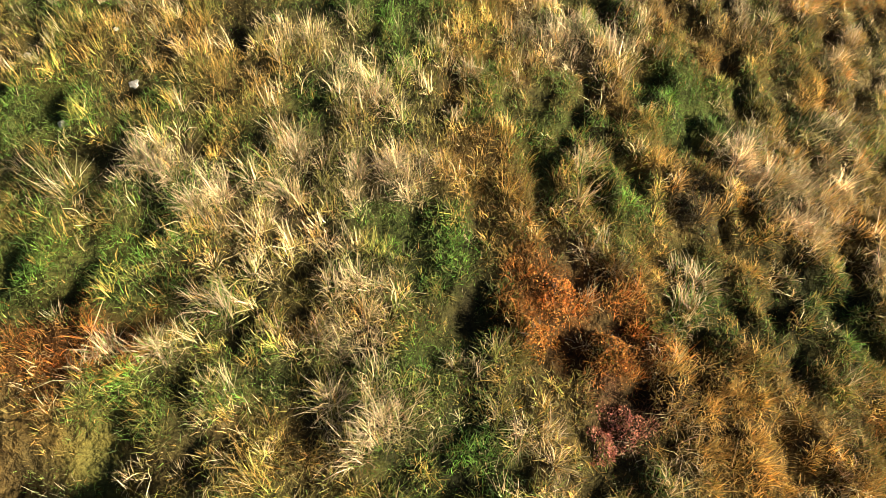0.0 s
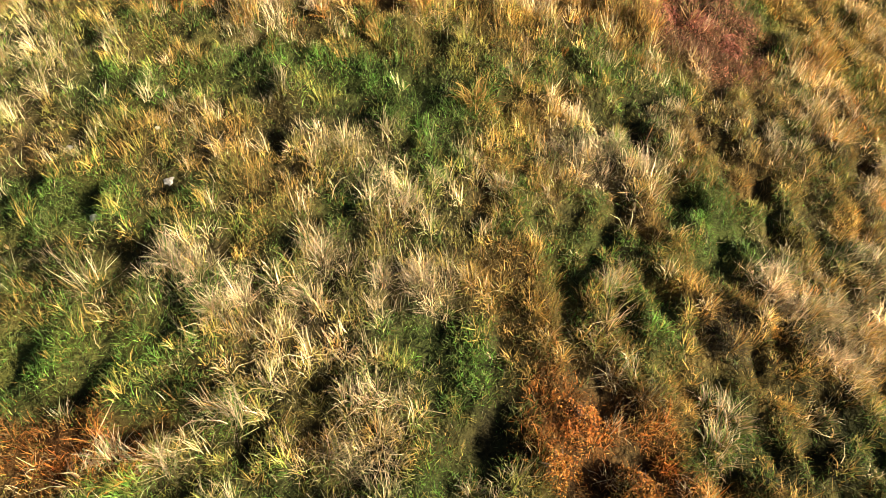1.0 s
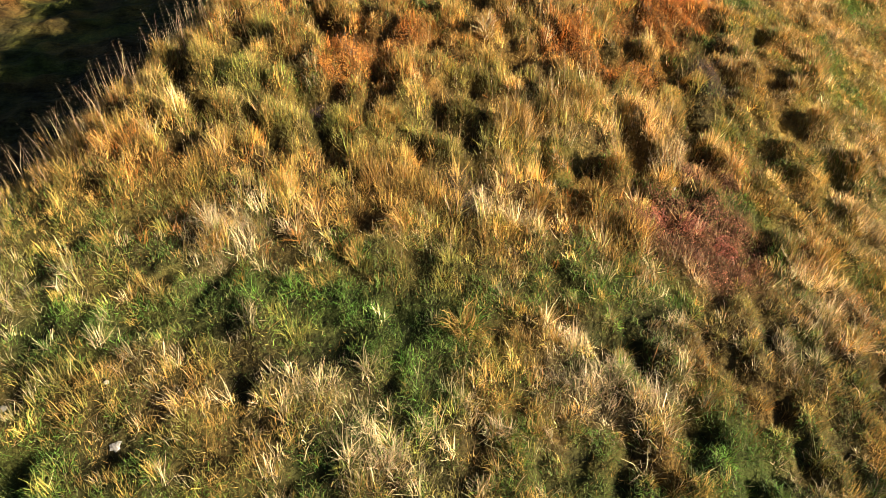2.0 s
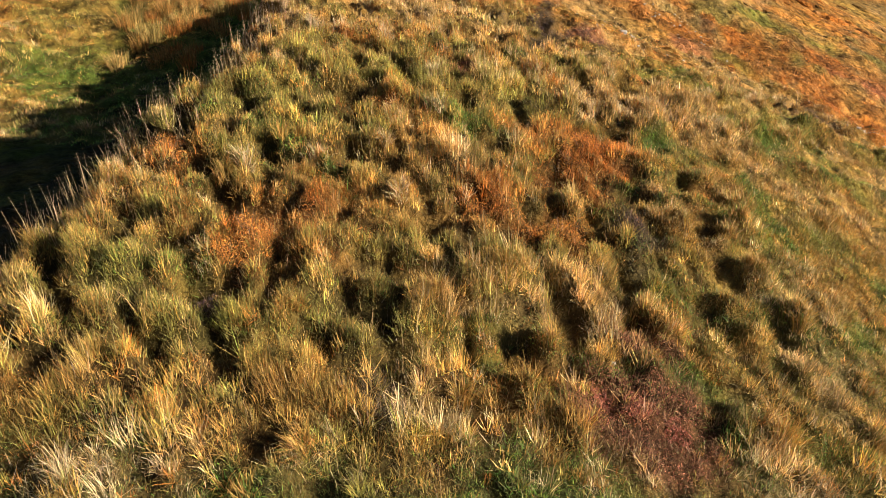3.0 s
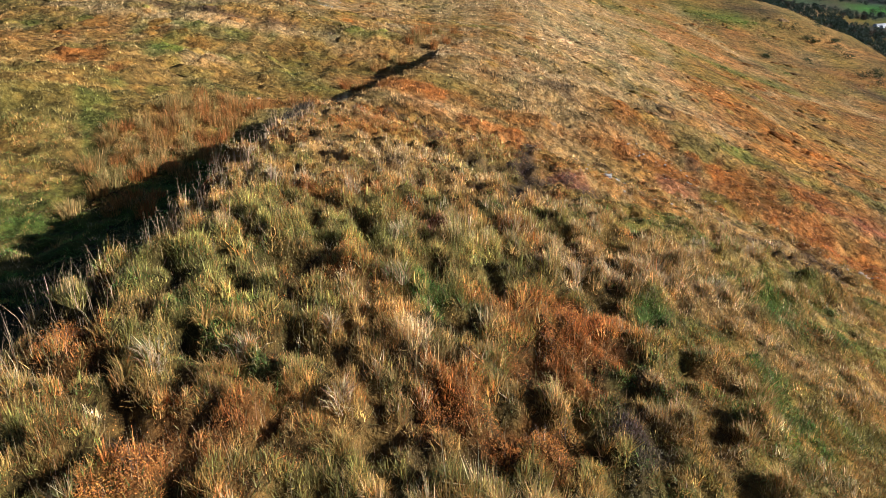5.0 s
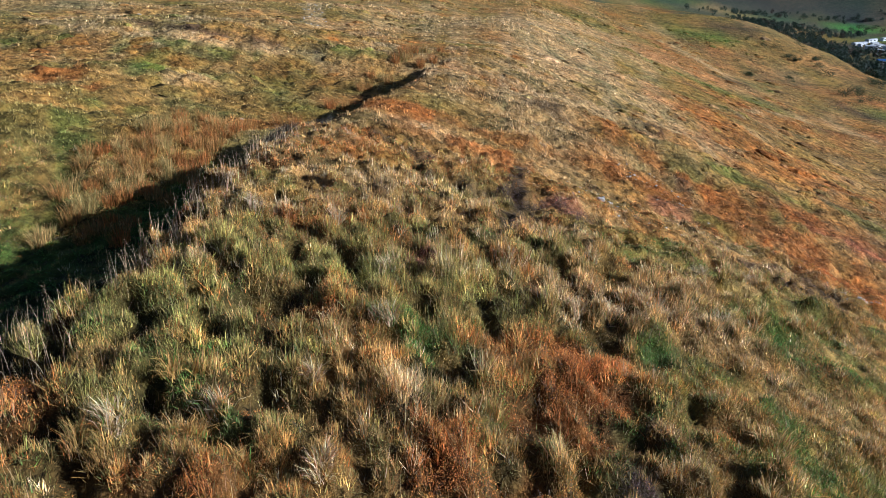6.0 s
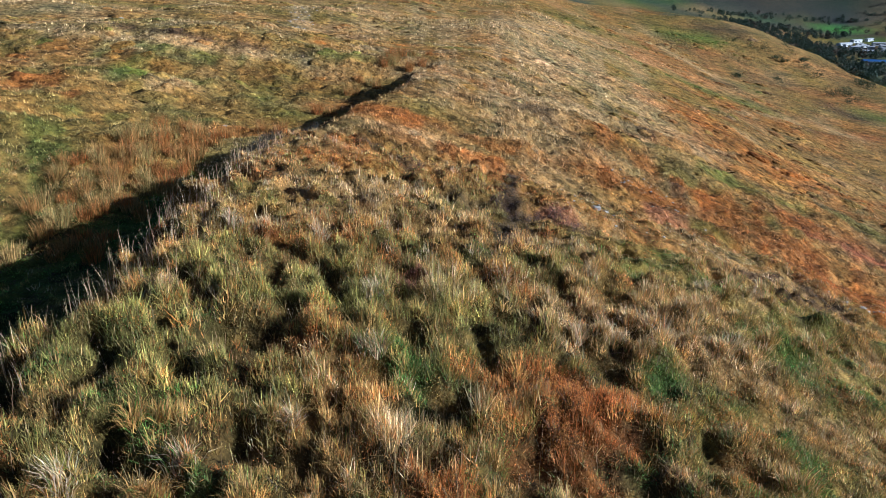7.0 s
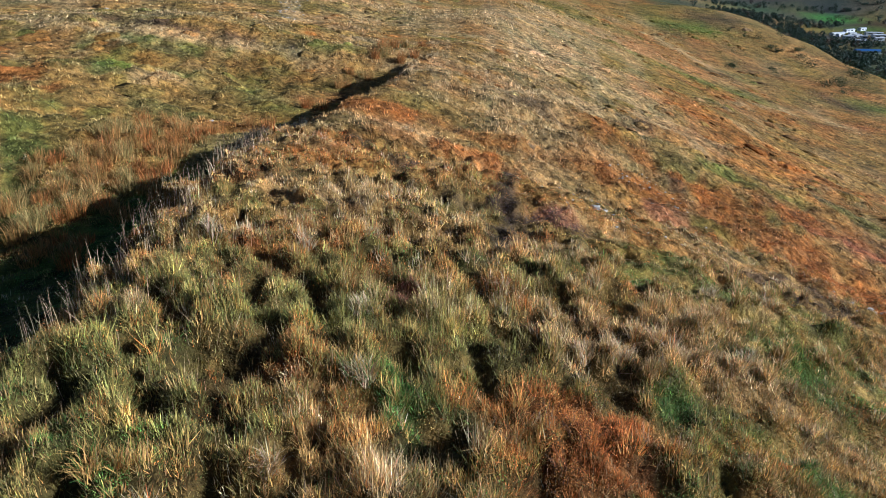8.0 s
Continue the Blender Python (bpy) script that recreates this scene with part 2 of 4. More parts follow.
def stamp(x, y, high, wide, long=None):
    long = long or wide
    i0, i1 = int((x - 3 * wide - X0) / GAP), int((x + 3 * wide - X0) / GAP) + 2
    j0, j1 = int((y - 3 * long - Y0) / GAP), int((y + 3 * long - Y0) / GAP) + 2
    i0, j0 = max(i0, 0), max(j0, 0)
    bx, by = fine_x[i0:i1], fine_y[j0:j1]
    if len(bx) and len(by):
        hummock[j0:j1, i0:i1] += high * np.exp(-((bx[None, :] - x) / wide) ** 2 - ((by[:, None] - y) / long) ** 2)


def hummock_size(x, y):
    """How tall the hummocks grow here."""
    u = x - edge_x(y)
    big = 0.085 + 0.05 * step(y, 7.2, 9.5) - 0.03 * step(y, 20, 27)
    big = big + 0.03 * step(x, 1.6, 3.2) * step(-y, -5.5, -4)
    big = big * (1 - 0.6 * step(u, 10.5, 13) * step(-y, -20, -16))
    return np.where(u < 0, 0.10, big)


for low, high_y, gap, small, large in ((Y0, 7.6, 0.4, 0.1, 0.19), (7.6, Y1, 0.52, 0.15, 0.28)):
    jy, jx = np.meshgrid(np.arange(low, high_y, gap), np.arange(X0, X1, gap), indexing="ij")
    jx = (jx + RNG.uniform(-0.48, 0.48, jx.shape) * gap).ravel()
    jy = (jy + RNG.uniform(-0.48, 0.48, jy.shape) * gap).ravel()
    clear = np.min(np.hypot(jx[:, None] - DIPS[:, 0], jy[:, None] - DIPS[:, 1]), axis=1) > 0.28
    for x, y, high in zip(jx[clear], jy[clear], hummock_size(jx[clear], jy[clear]) * RNG.uniform(0.1, 1.7, clear.sum())):
        wide = RNG.uniform(small, large)
        stamp(x, y, high, wide, wide * RNG.uniform(0.8, 1.6))
for x, y in TUSSOCKS:
    stamp(x, y, 0.05 + 0.3 * float(hummock_size(np.array(x), np.array(y))), 0.2)
for x, y in TERRACE_TUSSOCKS:
    stamp(x, y, 0.2, 0.22, 0.26)
    stamp(x - 0.4, y + 0.1, -0.1, 0.2, 0.24)
for x, y in DIPS:
    deep = (0.03 if y < 6 else 0.1) + (0.5 if y < 6 else 0.8) * float(hummock_size(np.array(x), np.array(y)))
    for _ in range(4):
        stamp(x + RNG.normal(0, 0.1), y + RNG.normal(0, 0.13), -0.42 * deep, RNG.uniform(0.08, 0.16), RNG.uniform(0.1, 0.26))


def cells(x, y, gap, seed):
    """Rounded cushions, one to each jittered cell, from 0 to 1."""
    i, j = np.floor(x / gap).astype(int), np.floor(y / gap).astype(int)
    top = np.zeros(np.shape(x))
    for di in (-1, 0, 1):
        for dj in (-1, 0, 1):
            a, b = i + di, j + dj
            cx = (a + 0.15 + 0.7 * LATTICE[(a + seed) % 256, b % 256]) * gap
            cy = (b + 0.15 + 0.7 * LATTICE[(a + 91) % 256, (b + seed) % 256]) * gap
            r = gap * (0.35 + 0.5 * LATTICE[(a + 17) % 256, (b + 53 + seed) % 256])
            top = np.maximum(top, (1 - ((x - cx) ** 2 + (y - cy) ** 2) / r ** 2) * r / (0.85 * gap))
    return top


# hollows dug to hold the shadow that the rushes cast behind them
stamp(-9.8, 30.9, -0.5, 0.55, 1.0)
stamp(-9.0, 27.7, -0.45, 0.5, 0.8)
# steep-sided cushions with narrow gaps between them along the middle of the ridge
wx, wy = np.meshgrid(fine_x, fine_y)
warp_x, warp_y = wx + 0.25 * (patchy(wx, wy, 0.5, 7) - 0.5), wy + 0.3 * (patchy(wx, wy, 0.5, 8) - 0.5)
mounds = np.sqrt(np.clip(cells(warp_x, warp_y * 0.8, 0.6, 3), 0, 1))
hummock += (0.31 - 0.08 * step(wx, 1.5, 3.5) + 0.2 * step(edge_x(wy) - wx, -4.5, -2)) * (mounds - 0.6) * step(wy, 7.0, 9.0) * step(-wy, -25, -19) * step(wx - edge_x(wy), -0.4, 0.6) * (1 - 0.75 * step(wx - edge_x(wy), 8, 11))
tufts = np.sqrt(np.clip(cells(warp_x * 1.1, warp_y * 0.75, 0.36, 13), 0, 1))
hummock += 0.2 * (tufts - 0.6) * step(wy, 7.0, 9.0) * step(-wy, -36, -33) * step(wx - edge_x(wy), 0, 1) * (1 - 0.75 * step(wx - edge_x(wy), 7.5, 10.5))
low_mounds = np.sqrt(np.clip(cells(warp_x * 1.25, warp_y * 0.85, 0.38, 29), 0, 1))
hummock += (0.15 + 0.09 * step(wx, 0.3, 2.0)) * (low_mounds - 0.62) * step(-wy, -8, -6.5)
hummock += 0.2 * (mounds - 0.6) * step(wy, 20, 25) * step(-wy, -36, -33) * step(wx - edge_x(wy), 0, 1)
stamp(-3.45, 0.85, -0.36, 0.4, 0.32)
stamp(-2.7, 0.85, -0.34, 0.36, 0.26)
stamp(-3.0, 0.5, -0.34, 0.4, 0.3)
mean_lift = hummock.mean()


def bumps(x, y):
    """Height of the hummocks above the lie of the land."""
    fx, fy = np.clip((x - X0) / GAP, 0, len(fine_x) - 1.001), np.clip((y - Y0) / GAP, 0, len(fine_y) - 1.001)
    i, j = fx.astype(int), fy.astype(int)
    fx, fy = fx - i, fy - j
    h = (hummock[j, i] * (1 - fx) + hummock[j, i + 1] * fx) * (1 - fy) + (hummock[j + 1, i] * (1 - fx) + hummock[j + 1, i + 1] * fx) * fy
    inside = step(np.minimum(np.minimum(x - X0, X1 - x), np.minimum(y - Y0, Y1 - y)), 0, 1.5)
    reach = np.hypot(x, y)
    loose = (patchy(x, y, 0.8, 3) - 0.5) * 0.34 * step(-reach, -75, -45) + (patchy(x, y, 2.6, 4) - 0.5) * 0.5 * step(-reach, -150, -80) * step(reach, 20, 35)
    loose = loose + (patchy(x, y, 9, 5) - 0.5) * 1.3 * step(-reach, -600, -300) * step(reach, 50, 90) + (patchy(x, y, 60, 6) - 0.5) * 5 * step(reach, 420, 800)
    u = x - edge_x(y)
    loose = loose + 0.30 * cells(x, y, 1.05, 5) * step(-u, 4.5, 7) * step(-reach, -75, -55) + 0.27 * cells(x, y, 0.75, 9) * step(u, 4, 9) * step(-reach, -80, -50)
    trench = 1 - 0.85 * np.exp(-((x - edge_x(y) + 1.5) / 4) ** 2) * step(-y, -80, -66)
    return (h - mean_lift) * inside + loose * trench * (1 - inside)


def ground_z(x, y):
    x, y = np.asarray(x, float), np.asarray(y, float)
    return lie_of_land(x, y) + bumps(x, y)


# ---- what grows where ----
KINDS = ["straw", "ochre", "olive", "green", "rust", "crimson", "heather", "pasture", "hazy_woods", "gold"]
# the ninth colour carries the blue haze of distance over woods and fells
COLOUR = np.array([(0.63, 0.49, 0.29), (0.48, 0.295, 0.08), (0.265, 0.235, 0.055), (0.12, 0.24, 0.035),
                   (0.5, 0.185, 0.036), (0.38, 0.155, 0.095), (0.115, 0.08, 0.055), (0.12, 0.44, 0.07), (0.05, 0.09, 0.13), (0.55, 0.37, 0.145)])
LENGTH = np.array([0.27, 0.20, 0.20, 0.12, 0.20, 0.12, 0.18, 0.1, 0.1, 0.24])
# patches: x, y, half width, half length
GREEN = [(-3.6, 2.5, 0.5, 0.48), (-2.9, 2.7, 0.33, 0.33), (-1.7, 1.6, 0.44, 0.32), (-4.1, 4.3, 0.42, 0.35), (0.1, 1.3, 0.32, 0.27),
         (-3.5, 5.8, 0.76, 0.38), (1.3, 4.8, 0.45, 0.48), (1.8, 3.6, 0.47, 0.47), (2.7, 4.9, 0.49, 0.52), (1.8, 7, 0.93, 0.8),
         (-1.1, 6.1, 0.82, 0.39), (-2.4, 6.4, 0.74, 0.36), (-4.1, 5.6, 0.51, 0.51), (2.7, 5.1, 0.47, 0.65), (3.9, 9.1, 0.3, 0.25),
         (7.2, 13.7, 0.42, 1.6), (3.4, 8.9, 0.87, 0.4), (9.5, 18.4, 0.7, 0.8), (9.1, 17.3, 0.45, 0.7), (5.8, 16, 0.4, 0.4),
         (1.6, 15.4, 0.3, 1.01)]
GREEN_ABOVE = [(100, 216, 12, 8), (110, 213, 10, 7), (7.7, 21.8, 1.3, 1.1), (10.5, 22.2, 1.1, 1.1), (9.4, 24.3, 0.94, 1.1), (26.9, 47.2, 4.3, 1.6), (65.4, 124.5, 13.4, 5.8),
               (114.6, 145.6, 5.3, 6), (-10.4, 42.3, 0.6, 1.4), (-12.1, 41, 0.6, 1.1), (-9, 59.3, 1.7, 1.2), (-13.2, 59.9, 1.5, 1.3),
               (0.7, 62.2, 2.1, 0.8), (-9.7, 30.9, 0.6, 1.3), (-10.2, 33.6, 0.8, 1), (-11.2, 35.6, 0.7, 1), (-1.1, 23.2, 0.4, 0.5),
               (-0.7, 22.4, 0.4, 0.4), (-13, 50.4, 0.6, 2.1), (15.8, 33.7, 1.3, 0.8), (-9.2, 27.7, 0.8, 1.1), (-10.6, 25.5, 1.2, 1.6)]
STRAW = [(-2.7, 3.6, 0.41, 0.38), (-2, 3.4, 0.4, 0.37), (-1.4, 3.8, 0.32, 0.39), (-0.5, 3.7, 0.33, 0.32), (-0.7, 2.1, 0.29, 0.56),
         (3.2, 4.2, 0.34, 0.55), (3.7, 3.6, 0.35, 0.5), (-0.5, 1.3, 0.36, 0.22), (0.7, 8.3, 0.41, 0.5), (2.5, 10.4, 0.8, 0.87),
         (-2.8, 6.9, 0.38, 0.49), (4.5, 7.6, 0.67, 0.74), (6.3, 10.7, 0.55, 0.89), (6.1, 17.5, 2.09, 1.13), (7.6, 17.1, 0.86, 0.95),
         (8, 19, 1.4, 0.9), (10.2, 21.2, 1.2, 1)]
STRAW_ABOVE = [(26, 108, 12, 34), (12, 95, 10, 18), (14, 58, 7, 12), (10, 45, 4, 5), (24, 76, 9, 12), (7, 52, 3, 5), (10.6, 23.8, 0.8, 0.7), (15.6, 26, 2, 1.2), (14.7, 27.3, 2.4, 1.3), (8.2, 25.9, 1.3, 1), (8.7, 39.7, 2.1, 1.5), (3.7, 35.9, 1.3, 0.9),
               (-0.1, 33.8, 0.8, 0.8), (29.5, 59.9, 2.8, 3.5), (-19.8, 62.4, 1.1, 0.5), (-10.1, 50.8, 1.1, 2.3), (34.3, 116.5, 12.5, 10.3),
               (55.1, 146.1, 15.5, 20.8), (9.5, 33.2, 1.6, 3.1), (4.3, 21.7, 0.8, 0.44), (-1.2, 21, 0.64, 0.41), (-4.5, 93, 0.85, 10.6)]
RUST = [(1, 2.4, 0.63, 0.54), (1.7, 2.1, 0.32, 0.57), (-3, 1.9, 0.52, 0.39), (3.9, 14.8, 0.9, 1.13), (4.2, 15.2, 0.6, 0.8),
        (1.8, 12.7, 0.56, 0.89), (2.7, 11.9, 0.65, 0.54), (-1.8, 11, 0.41, 0.67), (-3.5, 13.6, 0.51, 0.68), (-3.8, 17.3, 0.47, 0.48),
        (3.5, 13.8, 0.8, 1.1)]
RUST_ABOVE = [(-18.9, 57.6, 2.6, 3.9), (-15.9, 47.6, 1.2, 3.1), (-13.2, 44.6, 0.62, 1.1), (-14.9, 57.4, 1.4, 2.5), (-11.1, 55.2, 0.76, 0.74),
              (-5.4, 56.8, 1.65, 1.7), (-6.1, 62.8, 1.65, 1.3), (-1.2, 28.5, 0.64, 1.1), (2.9, 38.2, 2, 1.5), (5.6, 34.3, 1.8, 1.4),
              (0.1, 28.5, 0.66, 1.2), (6.4, 32.7, 1.2, 2.7), (3.6, 44, 0.9, 1.1), (16.8, 47.3, 1.8, 5.5), (13.8, 37.4, 2.4, 2.6),
              (19.3, 41.2, 1.5, 1.6), (37.3, 75.6, 6.9, 11.8), (39.7, 70, 6.8, 7.4), (20.1, 35.7, 4.2, 3.5), (21.2, 40.7, 2.4, 2.6),
              (20.8, 29.9, 3.2, 3.6), (26.8, 41.2, 3.4, 3), (63.4, 146.7, 13, 14.7)]
RUST_FAR = [(115.8, 165.3, 11, 8.7), (94.3, 125.8, 11.5, 8.1), (111.8, 232.1, 6.7, 4.4), (150, 222, 8, 6), (65.1, 110.9, 13.4, 9.7),
            (25.1, 56.1, 2.2, 2.8), (15, 84.2, 3.3, 4), (38.7, 60.8, 8.3, 5.4), (730, 1420, 70, 60)]
RUST_BRIGHT = [(20.8, 29.9, 3.2, 3.6), (20.1, 35.7, 4.2, 3.5), (26.8, 41.2, 3.4, 3.0), (21.2, 40.7, 2.4, 2.6), (13.8, 37.4, 2.0, 2.2), (16.8, 47.3, 1.6, 4.5), (-13.2, 44.6, 0.62, 1.1), (-15.9, 47.6, 1.2, 3.1), (5.6, 34.3, 1.5, 1.2), (2.9, 38.2, 1.8, 1.3), (19.3, 41.2, 1.2, 1.4)]
CRIMSON = [(1.5, 1.4, 0.33, 0.3), (3.1, 8.5, 0.92, 0.71), (3.3, 7.9, 0.53, 0.49), (3.6, 9.7, 0.47, 0.3)]
CRIMSON_ABOVE = [(14.4, 34.1, 1.3, 1.3), (27.7, 39.2, 2.7, 1.7), (7, 26, 0.75, 0.5), (1.9, 18.4, 0.32, 0.46)]
OLIVE = [(-1.8, 9.3, 2.41, 0.66), (4.8, 19.8, 0.56, 0.74), (1.7, 17.4, 1.84, 1.66), (-2.3, 13, 0.83, 0.76), (-1.9, 15.6, 1.35, 1.34),
         (-2.3, 15.6, 1.06, 1.22), (-0.9, 17.8, 1.36, 1.58), (3.4, 17, 0.79, 1.08)]
OLIVE_ABOVE = [(-8.7, 44.1, 1.1, 2.2), (19.2, 46.3, 1.5, 2.8), (1.9, 20.8, 0.7, 0.8), (-1.8, 25.2, 0.54, 0.75), (40.6, 105.9, 13, 17),
               (55.8, 183.7, 13, 23.7), (120, 232, 24, 20), (103, 213, 14, 12), (98, 220, 10, 8), (-9.7, 61, 2.7, 4.8), (-12.9, 32.8, 4, 4)]
# heather, and the shade of some hollows painted in the same dark colour
HEATHER_AND_SHADE = [(2.5, 3.6, 0.21, 0.41), (0.2, 2.4, 0.15, 0.32), (0, 8.1, 0.31, 0.48), (-2.2, 9.8, 0.18, 0.18), (4.1, 12.2, 0.41, 0.78)]
HEATHER_AND_SHADE_ABOVE = [(122, 226, 14, 10), (22, 57.5, 1.7, 1.9), (11.7, 48.4, 1.2, 2.2), (18.1, 40.2, 0.65, 1.6), (5.6, 26.3, 0.25, 1.9),
                 (4.6, 23, 0.37, 0.93), (2.9, 29.9, 0.9, 1.6), (1.6, 32.8, 0.41, 0.39), (4.2, 26, 0.85, 0.64), (1.1, 23.9, 0.41, 0.63),
                 (14.5, 24.2, 2.2, 0.8)]
PASTURE = [(1055, 1505, 55, 95), (800, 880, 60, 60)]
# worn tracks, and one hollow's shade drawn in heather: kind, half width, and the way
TRACKS_AND_SHADE = [("straw", 1.6, [(66, 215), (70, 206), (81, 188), (82, 161)]), ("straw", 1.2, [(82, 176), (99, 177), (107, 171)]), ("straw", 1.0, [(84, 237), (87, 221), (87, 202)]),
          ("straw", 0.9, [(20.9, 63), (23.5, 61.2), (25.9, 59.8), (27.1, 55.4)]), ("straw", 0.9, [(1.6, 68.8), (7.7, 67.5), (16.4, 74), (30.8, 91.6)]),
          ("straw", 0.8, [(9.2, 76.5), (18.1, 81.3)]), ("straw", 0.8, [(9, 49), (14.4, 54.5), (18.4, 55.8)]), ("straw", 0.7, [(88.7, 126.4), (86.8, 112.9)]),
          ("straw", 1.0, [(59, 107), (89, 128.7)]), ("straw", 0.7, [(-22.8, 62.6), (-20.4, 62), (-16.8, 61.1), (-11.1, 60.6), (-7.3, 60.6), (-2.5, 60.8)]),
          ("heather", 0.35, [(-20.3, 65), (-15.3, 62.8), (-11.3, 62), (-7.5, 61.8), (-2.6, 61.6)]), ("heather", 0.22, [(7.1, 33.2), (5.9, 27.4), (5.3, 24.9), (4.8, 23.5)]),
          # the 0.5 wide heather line paints the shade of a hollow
          ("heather", 1.2, [(101, 187), (112, 172), (107, 142)]), ("heather", 0.5, [(13.6, 26.3), (16.4, 28.1), (17.1, 26.3)]),
          ("rust", 2.4, [(42, 92), (36.5, 75), (37.5, 70), (36, 57)]), ("straw", 1.0, [(-6.5, 103), (-4.4, 85), (-4.4, 76), (-5.9, 70)])]


def plants(x, y):
    """The share of each kind of plant at each place."""
    x, y = np.asarray(x, float), np.asarray(y, float)
    u = x - edge_x(y)
    low, mid = step(-y, -8, -6), step(y, 6, 8) * step(-y, -24, -19)
    top = 1 - low - mid
    share = low[:, None] * np.array([0.16, 0.2, 0.18, 0.46, 0, 0, 0, 0]) + mid[:, None] * np.array([0.07, 0.5, 0.2, 0.08, 0.13, 0, 0.02, 0])
    share = share + top[:, None] * np.array([0.28, 0.38, 0.13, 0.02, 0.16, 0, 0.03, 0])
    for amount, kinds in ((0.7 * step(-x, -1.0, 0.8) * step(y, 9, 12) * step(-y, -23, -19), [0.02, 0.37, 0.35, 0.09, 0.14, 0, 0.03, 0]),
                          (step(x, 1.2, 3) * low, [0.15, 0.4, 0.22, 0.18, 0.04, 0, 0.01, 0]),
                          (step(u, 9, 12) * step(-y, -26, -22), [0.3, 0.27, 0.25, 0.15, 0.03, 0, 0, 0]),
                          (step(u, 13, 20) * step(y, 22, 28), [0.35, 0.24, 0.22, 0.04, 0.09, 0, 0.06, 0]),
                          (step(u, 22, 30) * step(y, 24, 32), [0.15, 0.24, 0.24, 0.04, 0.16, 0, 0.17, 0]),
                          (step(-u, 0.3, 2.0), [0.12, 0.27, 0.33, 0.09, 0.16, 0, 0.03, 0]),
                          (step(-u, 0.3, 2.0) * step(y, 48, 62), [0.36, 0.28, 0.2, 0.06, 0.08, 0, 0.02, 0]),
                          (step(u, 19, 25) * step(-y, -75, -55) * step(y, 24, 30), [0.09, 0.18, 0.24, 0.04, 0.27, 0, 0.18, 0]),
                          (step(-u, 0.2, 1.2) * step(u + np.interp(y, (20, 25, 29), (3.0, 2.0, 0.0)), -5.5, -3.5) * step(-y, -33, -29), [0.04, 0.04, 0.14, 0.6, 0.0, 0, 0.18, 0]),
                          (step(0.9 * y + 0.5 * x, 306, 330), [0.06, 0.05, 0.14, 0.42, 0.05, 0, 0.24, 0.04]),
                          (step(0.8 * x + 0.6 * y, 1750, 1950), [0.12, 0.05, 0.2, 0.18, 0.03, 0, 0.42, 0])):
        share = share * (1 - amount[:, None]) + amount[:, None] * np.array(kinds)
    reach = np.hypot(x, y)
    grow = np.maximum(1, reach / 25)
    for k in range(7):
        blot = 0.5 * patchy(x, y, 1.3, k + 10) + 0.5 * patchy(x, y, 0.45, k + 20)
        broad = np.where(reach > 25, 0.45 * patchy(x, y, 2.2, k + 70) + 0.35 * patchy(x, y, 5, k + 30) + 0.2 * patchy(x, y, 17, k + 40), blot)
        vast = np.where(reach > 350, patchy(x, y, 110, k + 50), broad)
        share[:, k] *= np.exp(np.where(reach > 350, 10.0, 7.0) * (vast - 0.5))
    share /= share.sum(axis=1, keepdims=True)
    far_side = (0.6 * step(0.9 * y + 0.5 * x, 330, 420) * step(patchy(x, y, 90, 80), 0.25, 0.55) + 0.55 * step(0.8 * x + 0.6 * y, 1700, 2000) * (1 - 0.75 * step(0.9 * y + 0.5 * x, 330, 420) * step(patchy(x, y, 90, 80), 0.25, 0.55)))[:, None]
    share = np.c_[share * (1 - far_side), far_side]   # the last column: dark woods, tinted with the blue haze of distance
    ragged = patchy(x / grow, y / grow, 0.35, 60) - 0.5 + 0.6 * (patchy(x / grow, y / grow, 0.14, 61) - 0.5)
    for kind, spots, most in (("olive", OLIVE + OLIVE_ABOVE, 0.5), ("straw", STRAW, 0.5), ("straw", STRAW_ABOVE, 0.7), ("rust", RUST, 0.88), ("rust", RUST_ABOVE + RUST_FAR, 0.43), ("rust", RUST_BRIGHT, 0.75), ("green", GREEN, 0.72), ("green", GREEN_ABOVE, 0.55), ("heather", HEATHER_AND_SHADE + HEATHER_AND_SHADE_ABOVE, 0.8),
                              ("crimson", CRIMSON + CRIMSON_ABOVE, 0.88), ("pasture", PASTURE, 0.97)):
        for px, py, wide, long in spots:
            d = np.hypot((x - px) / wide, (y - py) / long) + 0.9 * ragged
            a = most * (1 - step(d, 0.5, 1.35)) * (1 - 0.25 * min(1, max(0, py - 20) / 8) * (py < 100))
            share *= (1 - a)[:, None]
            share[:, KINDS.index(kind)] += a
    for kind, wide, way in TRACKS_AND_SHADE:
        d = np.full(len(x), 1e9)
        for (ax, ay), (bx, by) in zip(way, way[1:]):
            s = np.clip(((x - ax) * (bx - ax) + (y - ay) * (by - ay)) / ((bx - ax) ** 2 + (by - ay) ** 2), 0, 1)
            d = np.minimum(d, np.hypot(x - ax - s * (bx - ax), y - ay - s * (by - ay)))
        a = (0.42 if kind == "rust" else 0.85) * (1 - step(d + ragged * wide, 0.2 * wide, 1.5 * wide))
        share *= (1 - a)[:, None]
        share[:, KINDS.index(kind)] += a
    gold = share[:, 0] * (0.75 * step(y, 6.5, 9) - 0.25 * step(y, 30, 60))
    share[:, 0] -= gold
    return np.c_[share, gold]


